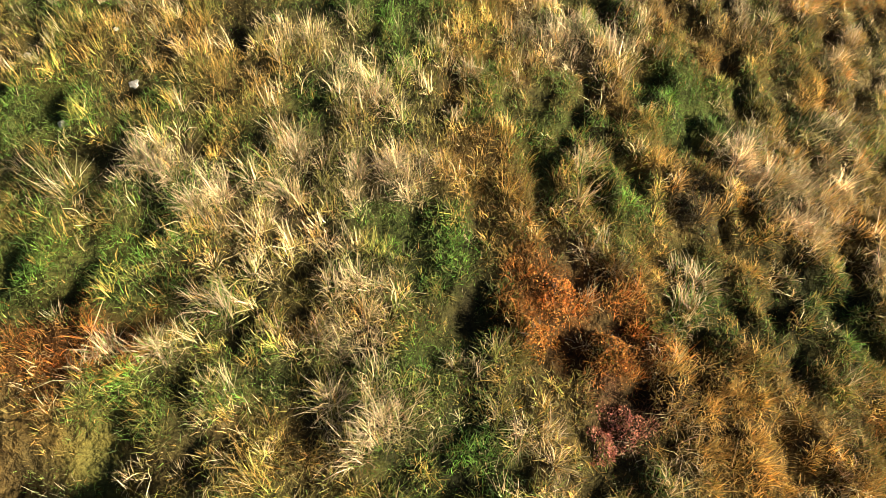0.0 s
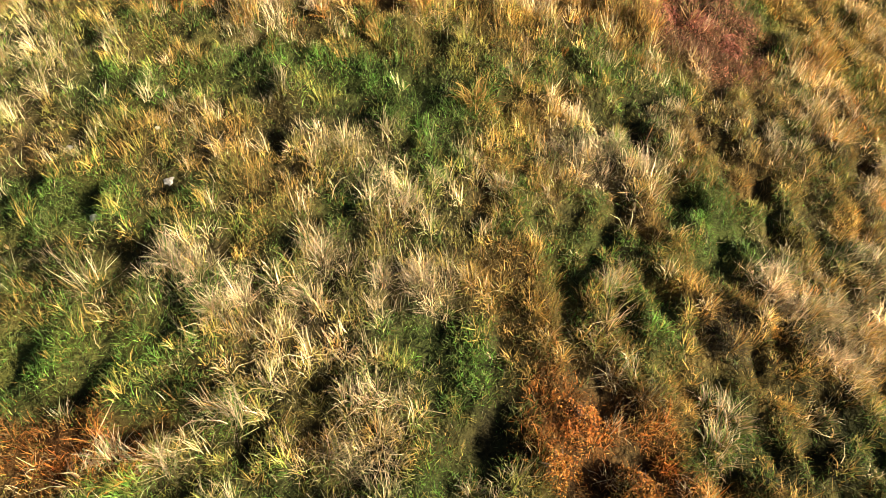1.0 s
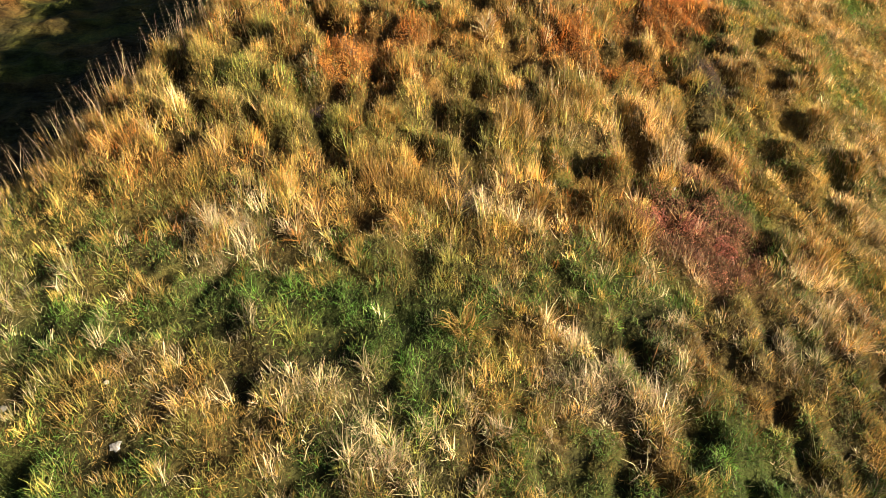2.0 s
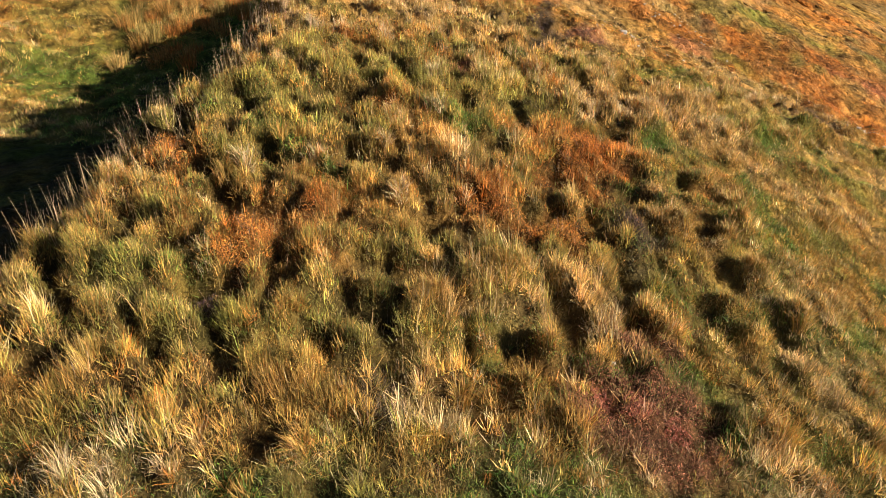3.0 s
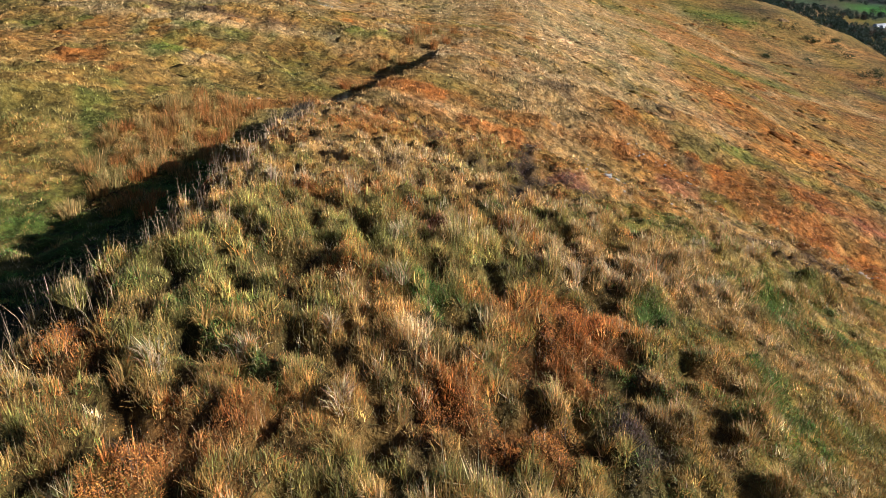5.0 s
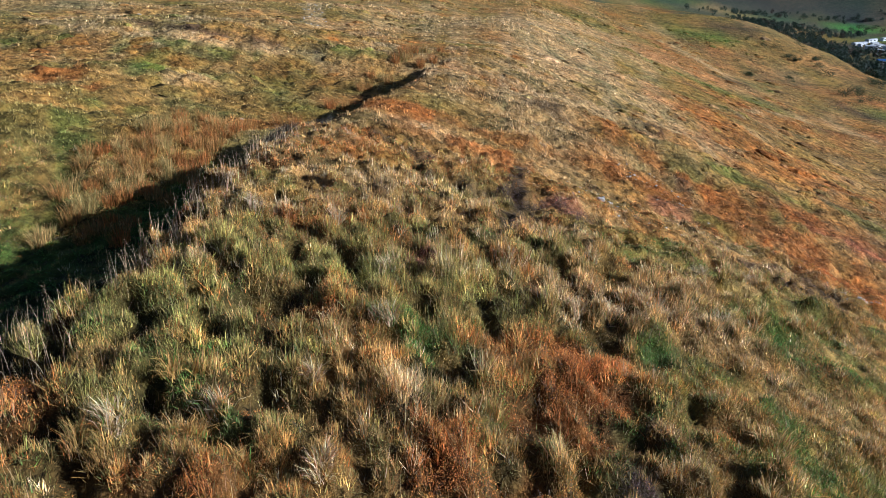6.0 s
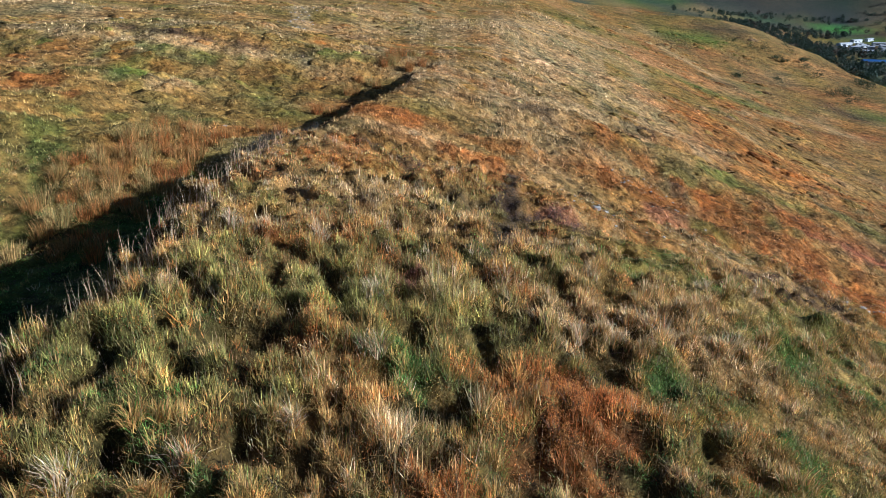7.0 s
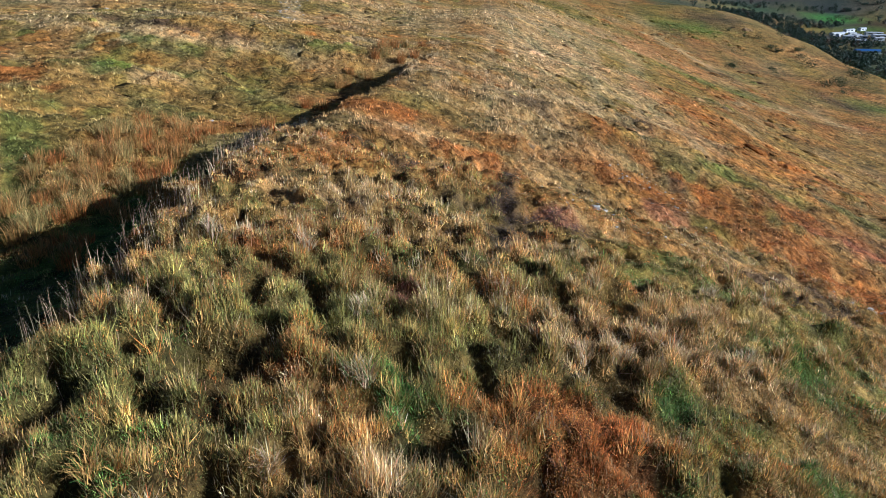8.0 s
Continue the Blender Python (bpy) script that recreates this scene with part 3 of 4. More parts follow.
# ---- meshes from arrays ----
def mesh_of(name, verts, tris, material, tint=None, smooth=False):
    me = bpy.data.meshes.new(name)
    me.vertices.add(len(verts))
    me.vertices.foreach_set("co", np.asarray(verts, np.float32).ravel())
    me.loops.add(tris.size)
    me.loops.foreach_set("vertex_index", np.asarray(tris, np.int32).ravel())
    me.polygons.add(len(tris))
    n = tris.shape[1]
    me.polygons.foreach_set("loop_start", np.arange(0, tris.size, n, dtype=np.int32))
    me.polygons.foreach_set("use_smooth", np.full(len(tris), smooth))
    if tint is not None:
        me.color_attributes.new("tint", "FLOAT_COLOR", "POINT").data.foreach_set("color", np.c_[tint, np.ones(len(tint))].astype(np.float32).ravel())
    me.update(calc_edges=True)
    me.materials.append(material)
    return me


def part(name, bm, material, parent, label=""):
    """Links a bmesh as one mesh object under a thing or a part."""
    me = bpy.data.meshes.new(name)
    bm.to_mesh(me)
    bm.free()
    me.materials.append(material)
    ob = new(name, me)
    ob.parent = parent
    return tagged(ob, label)


def blades(base, around, tilt, length, width, colour, one=False):
    """Bent, tapering blades: foot points, compass turn, lean, length, width, colour. one: a single triangle each."""
    n = len(base)
    out = np.c_[np.cos(around), np.sin(around), np.zeros(n)]
    up = np.array([0, 0, 1.0])
    face = around + np.pi / 2 + RNG.uniform(-0.9, 0.9, n)
    side = np.c_[np.cos(face), np.sin(face), RNG.uniform(-0.3, 0.3, n)] * (width / 2)[:, None]
    l = length[:, None]
    t1, t2 = (tilt * 0.6)[:, None], np.minimum(tilt * 1.5, 1.75)[:, None]
    mid = base + l * 0.5 * (out * np.sin(t1) + up * np.cos(t1))
    tip = mid + l * 0.5 * (out * np.sin(t2) + up * np.cos(t2))
    if one:
        v = np.stack([base - side, base + side, tip], 1)
        f = np.array([[0, 1, 2]])
    else:
        v = np.stack([base - side, base + side, mid - 0.75 * side, mid + 0.75 * side, tip], 1)
        f = np.array([[0, 1, 3], [0, 3, 2], [2, 3, 4]])
    k = v.shape[1]
    tris = (np.arange(n)[:, None, None] * k + f[None]).reshape(-1, 3)
    return v.reshape(-1, 3), tris, np.repeat(colour, k, axis=0)


def leaves(spot, size, colour, one=False):
    """Small pointed leaves at every turn. one: a single triangle each."""
    n = len(spot)
    a = RNG.normal(size=(n, 3))
    a /= np.linalg.norm(a, axis=1, keepdims=True)
    b = np.cross(a, RNG.normal(size=(n, 3)))
    b /= np.linalg.norm(b, axis=1, keepdims=True)
    a, b = a * size[:, None], b * (size * 0.5)[:, None]
    if one:
        v = np.stack([spot - a, spot + 0.9 * b, spot + a - 0.9 * b], 1)
        return v.reshape(-1, 3), np.arange(3 * n).reshape(-1, 3), np.repeat(colour, 3, axis=0)
    v = np.stack([spot - a, spot - b, spot + a, spot + b], 1)
    tris = (np.arange(n)[:, None, None] * 4 + np.array([[0, 1, 2], [0, 2, 3]])[None]).reshape(-1, 3)
    return v.reshape(-1, 3), tris, np.repeat(colour, 4, axis=0)


def joined(pieces):
    verts, tris, tints, at = [], [], [], 0
    for v, f, c in pieces:
        verts.append(v), tris.append(f + at), tints.append(c)
        at += len(v)
    return np.concatenate(verts), np.concatenate(tris), np.concatenate(tints)


def pick(share):
    """One kind for each row of shares."""
    c = np.cumsum(share, axis=1)
    return (RNG.random(len(share))[:, None] * c[:, -1:] > c).sum(axis=1).clip(0, 9)


def dyed(kind, spread=0.28):
    """The kind's colour with the differences of single plants."""
    n = len(kind)
    c = COLOUR[kind] * np.exp(RNG.normal(0, spread, n))[:, None]
    return c * np.exp(RNG.normal(0, 0.07, (n, 3)))


# ---- the ground: one sheet to the horizon ----
def growing(gap, end, slow, upto):
    steps = [gap]
    while sum(steps) < end:
        steps.append(steps[-1] * (slow if steps[-1] < upto else 1.1))
    return np.cumsum(steps)


gx = np.concatenate([(-9.0 - growing(GAP, 3600, 1.03, 0.7))[::-1], np.arange(-9.0, 13.0, GAP), 13.0 + growing(GAP, 3600, 1.03, 0.8)])
gy = np.concatenate([(-1.0 - growing(GAP, 4200, 1.1, 0.1))[::-1], np.arange(-1.0, 30.0, GAP), 30.0 + growing(GAP, 4200, 1.025, 0.9)])
GX, GY = np.meshgrid(gx, gy)
flat_x, flat_y = GX.ravel(), GY.ravel()
idx = np.arange(len(flat_x)).reshape(GX.shape)
quads = np.stack([idx[:-1, :-1], idx[:-1, 1:], idx[1:, 1:], idx[1:, :-1]], -1).reshape(-1, 4)
cover = plants(flat_x, flat_y) @ COLOUR * 0.72   # 0.72 puts the shade of blade on blade into the colour
peat_and_shade = np.array([0.034, 0.03, 0.017])   # peat and litter, darkened to stand for shade between tufts and in the gully
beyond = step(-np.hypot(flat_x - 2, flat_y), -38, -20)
# more of the dark tint on the gully floor, standing for the bank's shadow
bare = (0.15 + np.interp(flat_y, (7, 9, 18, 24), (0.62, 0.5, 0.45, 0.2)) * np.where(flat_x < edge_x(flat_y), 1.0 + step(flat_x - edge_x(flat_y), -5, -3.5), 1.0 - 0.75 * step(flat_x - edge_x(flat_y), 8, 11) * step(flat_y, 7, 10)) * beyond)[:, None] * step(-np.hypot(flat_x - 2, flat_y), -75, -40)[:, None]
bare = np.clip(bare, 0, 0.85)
ground = tagged(new("ground", mesh_of("ground", np.c_[flat_x, flat_y, ground_z(flat_x, flat_y)], quads, TURF, cover * (1 - bare) + peat_and_shade * bare, smooth=True)),
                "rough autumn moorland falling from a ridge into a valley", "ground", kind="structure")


# ---- the grass cover ----
def cover_band(y0, y1, x_low, x_high, per_m2, count, thick, tall, one=False, blend=False):
    """Tufts of blades and low leafy plants over a stretch of the ridge."""
    area = (y1 - y0) * 0.5 * ((x_high[0] - x_low[0]) + (x_high[1] - x_low[1]))
    n = int(area * per_m2)
    s = RNG.random(n)
    ty = y0 + (y1 - y0) * s
    lo, hi = x_low[0] + (x_low[1] - x_low[0]) * s, x_high[0] + (x_high[1] - x_high[0]) * s
    tx = lo + (hi - lo) * RNG.random(n)
    near_dip = np.min(np.hypot((tx[:, None] - DIPS[:, 0]) / 0.9, (ty[:, None] - DIPS[:, 1]) / 1.3), axis=1) < 0.17
    keep = ~(near_dip & (RNG.random(n) < 0.65))
    tx, ty = tx[keep], ty[keep]
    crowd = np.clip(0.85 + bumps(tx, ty) / 0.16, 0.25, 1) if y0 < 7 else np.clip(0.62 + bumps(tx, ty) / 0.2, 0.1, 1)
    keep = RNG.random(len(tx)) < np.where(ty < 33, crowd, 1)
    tx, ty = tx[keep], ty[keep]
    share = plants(tx, ty)
    kind = pick(share)
    rise = np.clip(bumps(tx, ty) / 0.12, -1, 1.5)
    vigour = np.exp(RNG.normal(0, 0.22, len(tx))) * (1 + 0.35 * rise) * (1 - 0.42 * step(tx - edge_x(ty), 7.5, 10) * step(ty, 6, 9)) * (1 - 0.25 * step(ty, 19, 24)) * (1 - 0.28 * step(-tx, -1.5, 0.5) * step(ty, 8, 10))
    tone = np.exp(RNG.normal(0, 0.3, len(tx)) + 1.1 * (patchy(tx, ty, 0.22, 95) - 0.5))
    lean = RNG.uniform(0, 2 * np.pi, len(tx))
    leafy = np.zeros(len(tx), bool) if blend else np.isin(kind, (4, 5, 6)) | (np.isin(kind, (1, 2)) & (ty > 7) & (RNG.random(len(tx)) < 0.2)) | ((kind == 3) & (RNG.random(len(tx)) < 0.4))
    leafy &= ~((kind == 4) & (RNG.random(len(tx)) < (0.45 if y0 < 7 else 0.2)))
    # blades, closer together in the tufts near by, a loose sward farther up
    spread = float(np.interp(y0, (0, 7.5, 13, 20, 33), (0.066, 0.08, 0.11, 0.15, 0.13)))
    rows = np.repeat(np.flatnonzero(~leafy), count)
    k = kind[rows].copy()
    mixed = RNG.random(len(rows)) < 0.25
    k[mixed] = pick(share[rows[mixed]])
    r = spread * np.sqrt(RNG.random(len(rows))) * np.where(k == 3, 1.6, 1.0)
    a = RNG.uniform(0, 2 * np.pi, len(rows))
    bx, by = tx[rows] + r * np.cos(a), ty[rows] + r * np.sin(a)
    base = np.c_[bx, by, ground_z(bx, by) - 0.015]
    around = np.where(RNG.random(len(rows)) < 0.55, a, lean[rows]) + RNG.normal(0, 0.5, len(rows))
    tilt = np.abs(RNG.normal(0.6 if y0 < 7 else 0.45, 0.4 if y0 < 7 else 0.3, len(rows))) + np.where(k == 3, 0.25, 0) + (0.15 if blend else 0)
    length = LENGTH[k] * vigour[rows] * tall * RNG.uniform(0.55, 1.25, len(rows))
    width = thick * RNG.uniform(0.7, 1.4, len(rows))
    wild = 0.3 if y0 < 7 else 0.4
    blur = RNG.uniform(0, 0.4, (len(rows), 1))
    wild = wild if y0 < 19 else 0.3
    tint = (dyed(k, wild) * (1 - blur) + dyed(pick(share[rows]), wild) * blur) * tone[rows][:, None]
    if blend:
        tint = 0.14 * tint + 0.8 * (share @ COLOUR)[rows] * tone[rows][:, None] * np.exp(RNG.normal(0, 0.2, (len(rows), 1)))
    bent = np.zeros(len(rows), bool) if one else RNG.random(len(rows)) < 0.5
    grass = joined([blades(base[w], around[w], tilt[w], length[w], width[w], tint[w], plain) for w, plain in ((bent, False), (~bent, True)) if w.any()])
    # low leafy plants, as domes of leaves with a few stalks
    rows = np.repeat(np.flatnonzero(leafy), int(count * (1.2 if y0 < 7 else 1.5)))
    if not len(rows):
        return [grass], []
    k = kind[rows]
    a, r = RNG.uniform(0, 2 * np.pi, len(rows)), 0.15 * tall * np.sqrt(RNG.random(len(rows)))
    bx, by = tx[rows] + r * np.cos(a), ty[rows] + r * np.sin(a)
    top = LENGTH[k] * 0.85 * vigour[rows] * tall * np.sqrt(np.maximum(0.05, 1 - (r / (0.17 * tall)) ** 2))
    spot = np.c_[bx, by, ground_z(bx, by) + top * RNG.random(len(rows)) ** 0.6]
    tint = dyed(k, 0.3) * tone[rows][:, None]
    if blend:
        tint = 0.14 * tint + 0.8 * (share @ COLOUR)[rows] * tone[rows][:, None] * np.exp(RNG.normal(0, 0.2, (len(rows), 1)))
    return [grass], [leaves(spot, thick * RNG.uniform(0.8, 1.5, len(rows)), tint, True)]


def undergrowth(y0, y1, x_low, x_high, per_m2, thick, tall):
    """Short, matted blades that close the sward between the tufts."""
    n = int((y1 - y0) * (x_high - x_low) * per_m2)
    x, y = RNG.uniform(x_low, x_high, n), RNG.uniform(y0, y1, n)
    keep = RNG.random(n) < np.clip(1.0 + bumps(x, y) / 0.15, 0.15, 1)
    x, y = x[keep], y[keep]
    n = len(x)
    share = plants(x, y)
    share = share * np.array([0.6, 1.1, 1.2, 1.0, 1, 1, 1.2, 1, 1, 0.6])
    m = RNG.uniform(0.3, 0.8, (n, 1))
    tint = (dyed(pick(share)) * (1 - m) + m * np.array([[0.16, 0.14, 0.045]])) * 0.95
    return blades(np.c_[x, y, ground_z(x, y) - 0.01], RNG.uniform(0, 2 * np.pi, n), np.abs(RNG.normal(0.8, 0.35, n)), tall * RNG.uniform(0.4, 1.2, n),
                  thick * RNG.uniform(0.7, 1.5, n), tint, True)


all_blades = [undergrowth(-0.6, 7.8, -5.8, 5.8, 2400, 0.0068, 0.1), undergrowth(7.8, 20, -6, 10, 1150, 0.012, 0.12)]
all_leaves = []
for band in ((-0.6, 7.5, (-4.2, -6.6), (4.2, 6.6), 118, 31, 0.0047, 0.78),
             (7.5, 13, (-6.2, -6.4), (6.6, 9.5), 120, 32, 0.007, 0.95, True),
             (13, 20, (-6.4, -7), (9.5, 14.5), 105, 31, 0.009, 0.9, True),
             (20, 33, (-12, -17), (17, 29), 44, 26, 0.0125, 0.9, True),
             (33, 60, (-26, -34), (26, 52), 12, 9, 0.026, 0.95, True, True),
             (60, 130, (-34, -50), (48, 105), 3.6, 6, 0.05, 1.05, True, True),
             (130, 300, (-48, -60), (105, 175), 0.9, 5, 0.1, 1.4, True, True)):
    g, l = cover_band(*band)
    all_blades += g
    all_leaves += l
tagged(new("moor_grass", mesh_of("moor_grass", *joined(all_blades)[:2], BLADE, joined(all_blades)[2])),
       "tangled straw, ochre and green autumn moor grass", "grass", kind="stuff")
tagged(new("bilberry_scrub", mesh_of("bilberry_scrub", *joined(all_leaves)[:2], LEAF, joined(all_leaves)[2])),
       "low rust-red bilberry and brown heather leaves among the grass", "low shrubs", kind="stuff")


# cushions of bilberry, heather and tussock grass that mottle the moor and the hillside farther off
def cushions(n, y0, y1, x_low, x_high, wide, share_of, rings=(0.0, 0.42, 0.78, 1.0), sides=8):
    s = RNG.random(n) ** 0.7
    y = y0 + (y1 - y0) * s
    x = x_low[0] + (x_low[1] - x_low[0]) * s
    x = x + (x_high[0] - x_low[0] + (x_high[1] - x_high[0] - x_low[1] + x_low[0]) * s) * RNG.random(n)
    u = x - edge_x(y)
    keep = (u < -5) | (u > 1.5)
    x, y = x[keep], y[keep]
    size = wide * np.exp(RNG.normal(0, 0.35, len(x)))
    share = plants(x, y) * np.array(share_of)
    hue = (0.7 * share @ COLOUR / share.sum(axis=1, keepdims=True) + 0.3 * dyed(pick(share), 0.2)) * 0.75
    rounds = len(rings) - 1
    a = np.arange(sides) * 2 * np.pi / sides
    px, py = np.zeros((len(x), 1 + rounds * sides)), np.zeros((len(x), 1 + rounds * sides))
    for k in range(rounds):
        rough = rings[k + 1] * size[:, None] * RNG.uniform(0.75, 1.25, (len(x), sides))
        px[:, 1 + k * sides:1 + (k + 1) * sides], py[:, 1 + k * sides:1 + (k + 1) * sides] = rough * np.cos(a), rough * np.sin(a) * 0.8
    rise = np.repeat([1.12 * np.sqrt(1 - 0.85 * r * r) - 0.56 * r ** 4 for r in rings], [1] + [sides] * rounds) * size[:, None] * 0.2 * RNG.uniform(0.75, 1.2, px.shape)
    px, py = px + x[:, None], py + y[:, None]
    spot = np.stack([px, py, ground_z(px.ravel(), py.ravel()).reshape(px.shape) + rise], -1)
    f = [(0, 1 + k, 1 + (k + 1) % sides) for k in range(sides)]
    for ring in range(rounds - 1):
        o, p = 1 + ring * sides, 1 + (ring + 1) * sides
        for k in range(sides):
            f += [(o + k, p + k, p + (k + 1) % sides), (o + k, p + (k + 1) % sides, o + (k + 1) % sides)]
    tris = (np.arange(len(x))[:, None, None] * px.shape[1] + np.array(f)[None]).reshape(-1, 3)
    return spot.reshape(-1, 3), tris, np.repeat(hue, px.shape[1], axis=0)


mottle = joined([cushions(500, 45, 75, (-30, -38), (52, 62), 0.5, [0.6, 1, 1.3, 1, 1.3, 1, 1.6, 1, 1, 0.8]),
                 cushions(1100, 70, 220, (-36, -50), (52, 130), 0.75, [0.8, 1, 1.2, 1, 1.2, 1, 1.8, 1, 1, 0.8])])
tagged(new("moor_cushions", mesh_of("moor_cushions", *mottle[:2], TURF, mottle[2], smooth=True)), "rounded cushions of bilberry, heather and dry grass across the moor", "low shrubs", kind="stuff")


# ---- tussocks that stand out ----
def tussock(x, y, tall, kind, count, thick, label, pale=1.0):
    ground_here = float(ground_z(x, y))
    n = count
    a, r = RNG.uniform(0, 2 * np.pi, n), 0.13 * np.sqrt(RNG.random(n)) * tall / 0.4
    bx, by = x + r * np.cos(a), y + r * np.sin(a)
    base = np.c_[r * np.cos(a), r * np.sin(a), ground_z(bx, by) - 0.02 - ground_here]
    k = np.where(RNG.random(n) < 0.66, kind, pick(plants(bx, by)))
    tilt = np.abs(RNG.normal(0.28, 0.22, n)) + 0.9 * r * 0.4 / tall / 0.13 * 0.5
    sheaf = RNG.integers(0, 4, n)
    shift, way = RNG.normal(0, 0.1 * tall / 0.4, (4, 2)), RNG.uniform(0, 2 * np.pi, 4)
    base[:, :2] += shift[sheaf]
    v, f, c = blades(base, np.where(RNG.random(n) < 0.45, a, way[sheaf]) + RNG.normal(0, 0.35, n), tilt, tall * RNG.uniform(0.5, 1.15, n),
                     thick * RNG.uniform(0.7, 1.4, n), dyed(k, 0.2) * RNG.uniform(0.75, 1.1) * pale)
    ob = new("grass_tussock", mesh_of("grass_tussock", v, f, BLADE, c))
    ob.location = (x, y, ground_here)
    return tagged(ob, label, "grass tussock", "tussocks on the ridge")


for spots, tall, thick, kind, label in ((TUSSOCKS_NEAR, 0.25, 0.0052, 0, "bleached straw grass tussock with splayed blades"),
                                  (TUSSOCKS_MID, 0.3, 0.008, 1, "golden straw grass tussock on a hummock"),
                                  (TUSSOCKS_FAR, 0.34, 0.011, 0, "pale dry grass tussock on the sloping ridge")):
    for x, y in spots:
        tussock(x, y, tall * RNG.uniform(0.8, 1.2), kind, 270, thick, label)


# rows of dry tussocks along the small terraces of the slope
for x, y in TERRACE_TUSSOCKS:
    tussock(x, y, RNG.uniform(0.22, 0.4), 9, 130, 0.011, "straw-coloured tussock in a row along a terrace of the slope", 1.15)


# ---- low bushes that stand out by their colour ----
def bush(name, x, y, tall, wide, hue, label, category, group):
    z = float(ground_z(x, y))
    n = 900
    a, r = RNG.uniform(0, 2 * np.pi, n), np.sqrt(RNG.random(n))
    lump = 0.8 + 0.25 * np.sin(a * 3 + x) + 0.15 * np.sin(a * 5 + y)
    px, py = r * lump * wide * np.cos(a), r * lump * wide * np.sin(a)
    dome = tall * np.sqrt(np.maximum(0.04, 1 - r ** 2)) * (0.75 + 0.4 * patchy(x + px, y + py, 0.12, 90))
    low = ground_z(x + px, y + py) - z
    spot = np.c_[px, py, low + dome * RNG.random(n) ** 0.5]
    tint = np.array([hue]) * np.exp(RNG.normal(0, 0.2, (n, 1))) * np.exp(RNG.normal(0, 0.1, (n, 3)))
    ob = new(name)
    ob.location = (x, y, z)
    v, f, c = leaves(spot, RNG.uniform(0.007, 0.014, n), tint)
    foliage = new("foliage", mesh_of("foliage", v, f, LEAF, c))
    foliage.parent = ob
    m = 40
    a, r = RNG.uniform(0, 2 * np.pi, m), 0.4 * wide * np.sqrt(RNG.random(m))
    base = np.c_[r * np.cos(a), r * np.sin(a), ground_z(x + r * np.cos(a), y + r * np.sin(a)) - z]
    v, f, c = blades(base, a, np.abs(RNG.normal(0.5, 0.25, m)), tall * RNG.uniform(0.8, 1.25, m), np.full(m, 0.006), np.full((m, 3), 0.09) * np.array([[1.4, 0.9, 0.6]]))
    twigs = new("brushwood", mesh_of("brushwood", v, f, LEAF, c))
    twigs.parent = ob
    return tagged(ob, label, category, group)


for x, y, wide in ((3.9, 14.8, 0.5), (4.2, 14.9, 0.42), (3.5, 14.1, 0.4), (3.7, 15.5, 0.38), (1.8, 13.0, 0.4), (1.5, 12.3, 0.36), (2.0, 12.4, 0.4), (2.8, 11.9, 0.42), (2.3, 11.7, 0.3),
                   (3.2, 12.2, 0.35), (-1.8, 11.0, 0.36), (-2.0, 10.6, 0.3), (-3.5, 13.6, 0.4), (-3.8, 17.3, 0.4), (1.0, 2.5, 0.3), (0.8, 2.1, 0.22), (1.5, 2.0, 0.25)):
    bush("bilberry_bush", x, y, wide * RNG.uniform(0.5, 0.7), wide, np.array((0.5, 0.175, 0.036)) * RNG.uniform(0.9, 1.2) + np.array((0.0, 0.07, 0.01)) * RNG.random(),
         "low orange-brown autumn bilberry bush on a hummock", "bilberry bush", "bilberry bushes")
for x, y, wide in ((1.5, 1.35, 0.28), (1.35, 1.2, 0.2), (3.0, 8.5, 0.25), (3.4, 8.2, 0.2), (2.6, 8.6, 0.2)):
    bush("bilberry_bush", x, y, wide * 0.35, wide, (0.42, 0.16, 0.11), "low crimson-leaved bilberry patch in the turf", "bilberry bush", "bilberry bushes")
for x, y, wide in ((-2.2, 9.8, 0.25), (6.0, 25.4, 0.5), (6.8, 25.9, 0.5), (5.2, 26.0, 0.45), (7.2, 24.9, 0.4), (4.1, 12.3, 0.3)):
    bush("heather_bush", x, y, wide * 0.7, wide, (0.12, 0.075, 0.07), "dark brown heather bush with faded purple tips", "heather bush", "heather bushes")


# ---- rushes in the gully ----
def rush_clump(x, y, tall, label="clump of tall orange-brown rushes in the wet gully", hues=((0.52, 0.19, 0.045), (0.46, 0.22, 0.06), (0.48, 0.3, 0.1))):
    z = float(ground_z(x, y))
    n = 220
    a, r = RNG.uniform(0, 2 * np.pi, n), 0.3 * np.sqrt(RNG.random(n))
    base = np.c_[r * np.cos(a), r * np.sin(a), ground_z(x + r * np.cos(a), y + r * np.sin(a)) - z - 0.02]
    tops = np.array(hues)[int(RNG.integers(3))]
    hue = np.where(RNG.random(n)[:, None] < RNG.uniform(0.2, 0.6), tops[None], 0.8 * tops[None] * np.array([[0.7, 0.9, 0.8]])) * np.exp(RNG.normal(0, 0.2, n))[:, None]
    v, f, c = blades(base, a + RNG.normal(0, 0.5, n), np.abs(RNG.normal(0.36, 0.24, n)), tall * RNG.uniform(0.35, 1.1, n), RNG.uniform(0.008, 0.014, n), hue)
    ob = new("rush_clump", mesh_of("rush_clump", v, f, BLADE, c))
    ob.location = (x, y, z)
    return tagged(ob, label, "rush clump", "rushes in the gully")


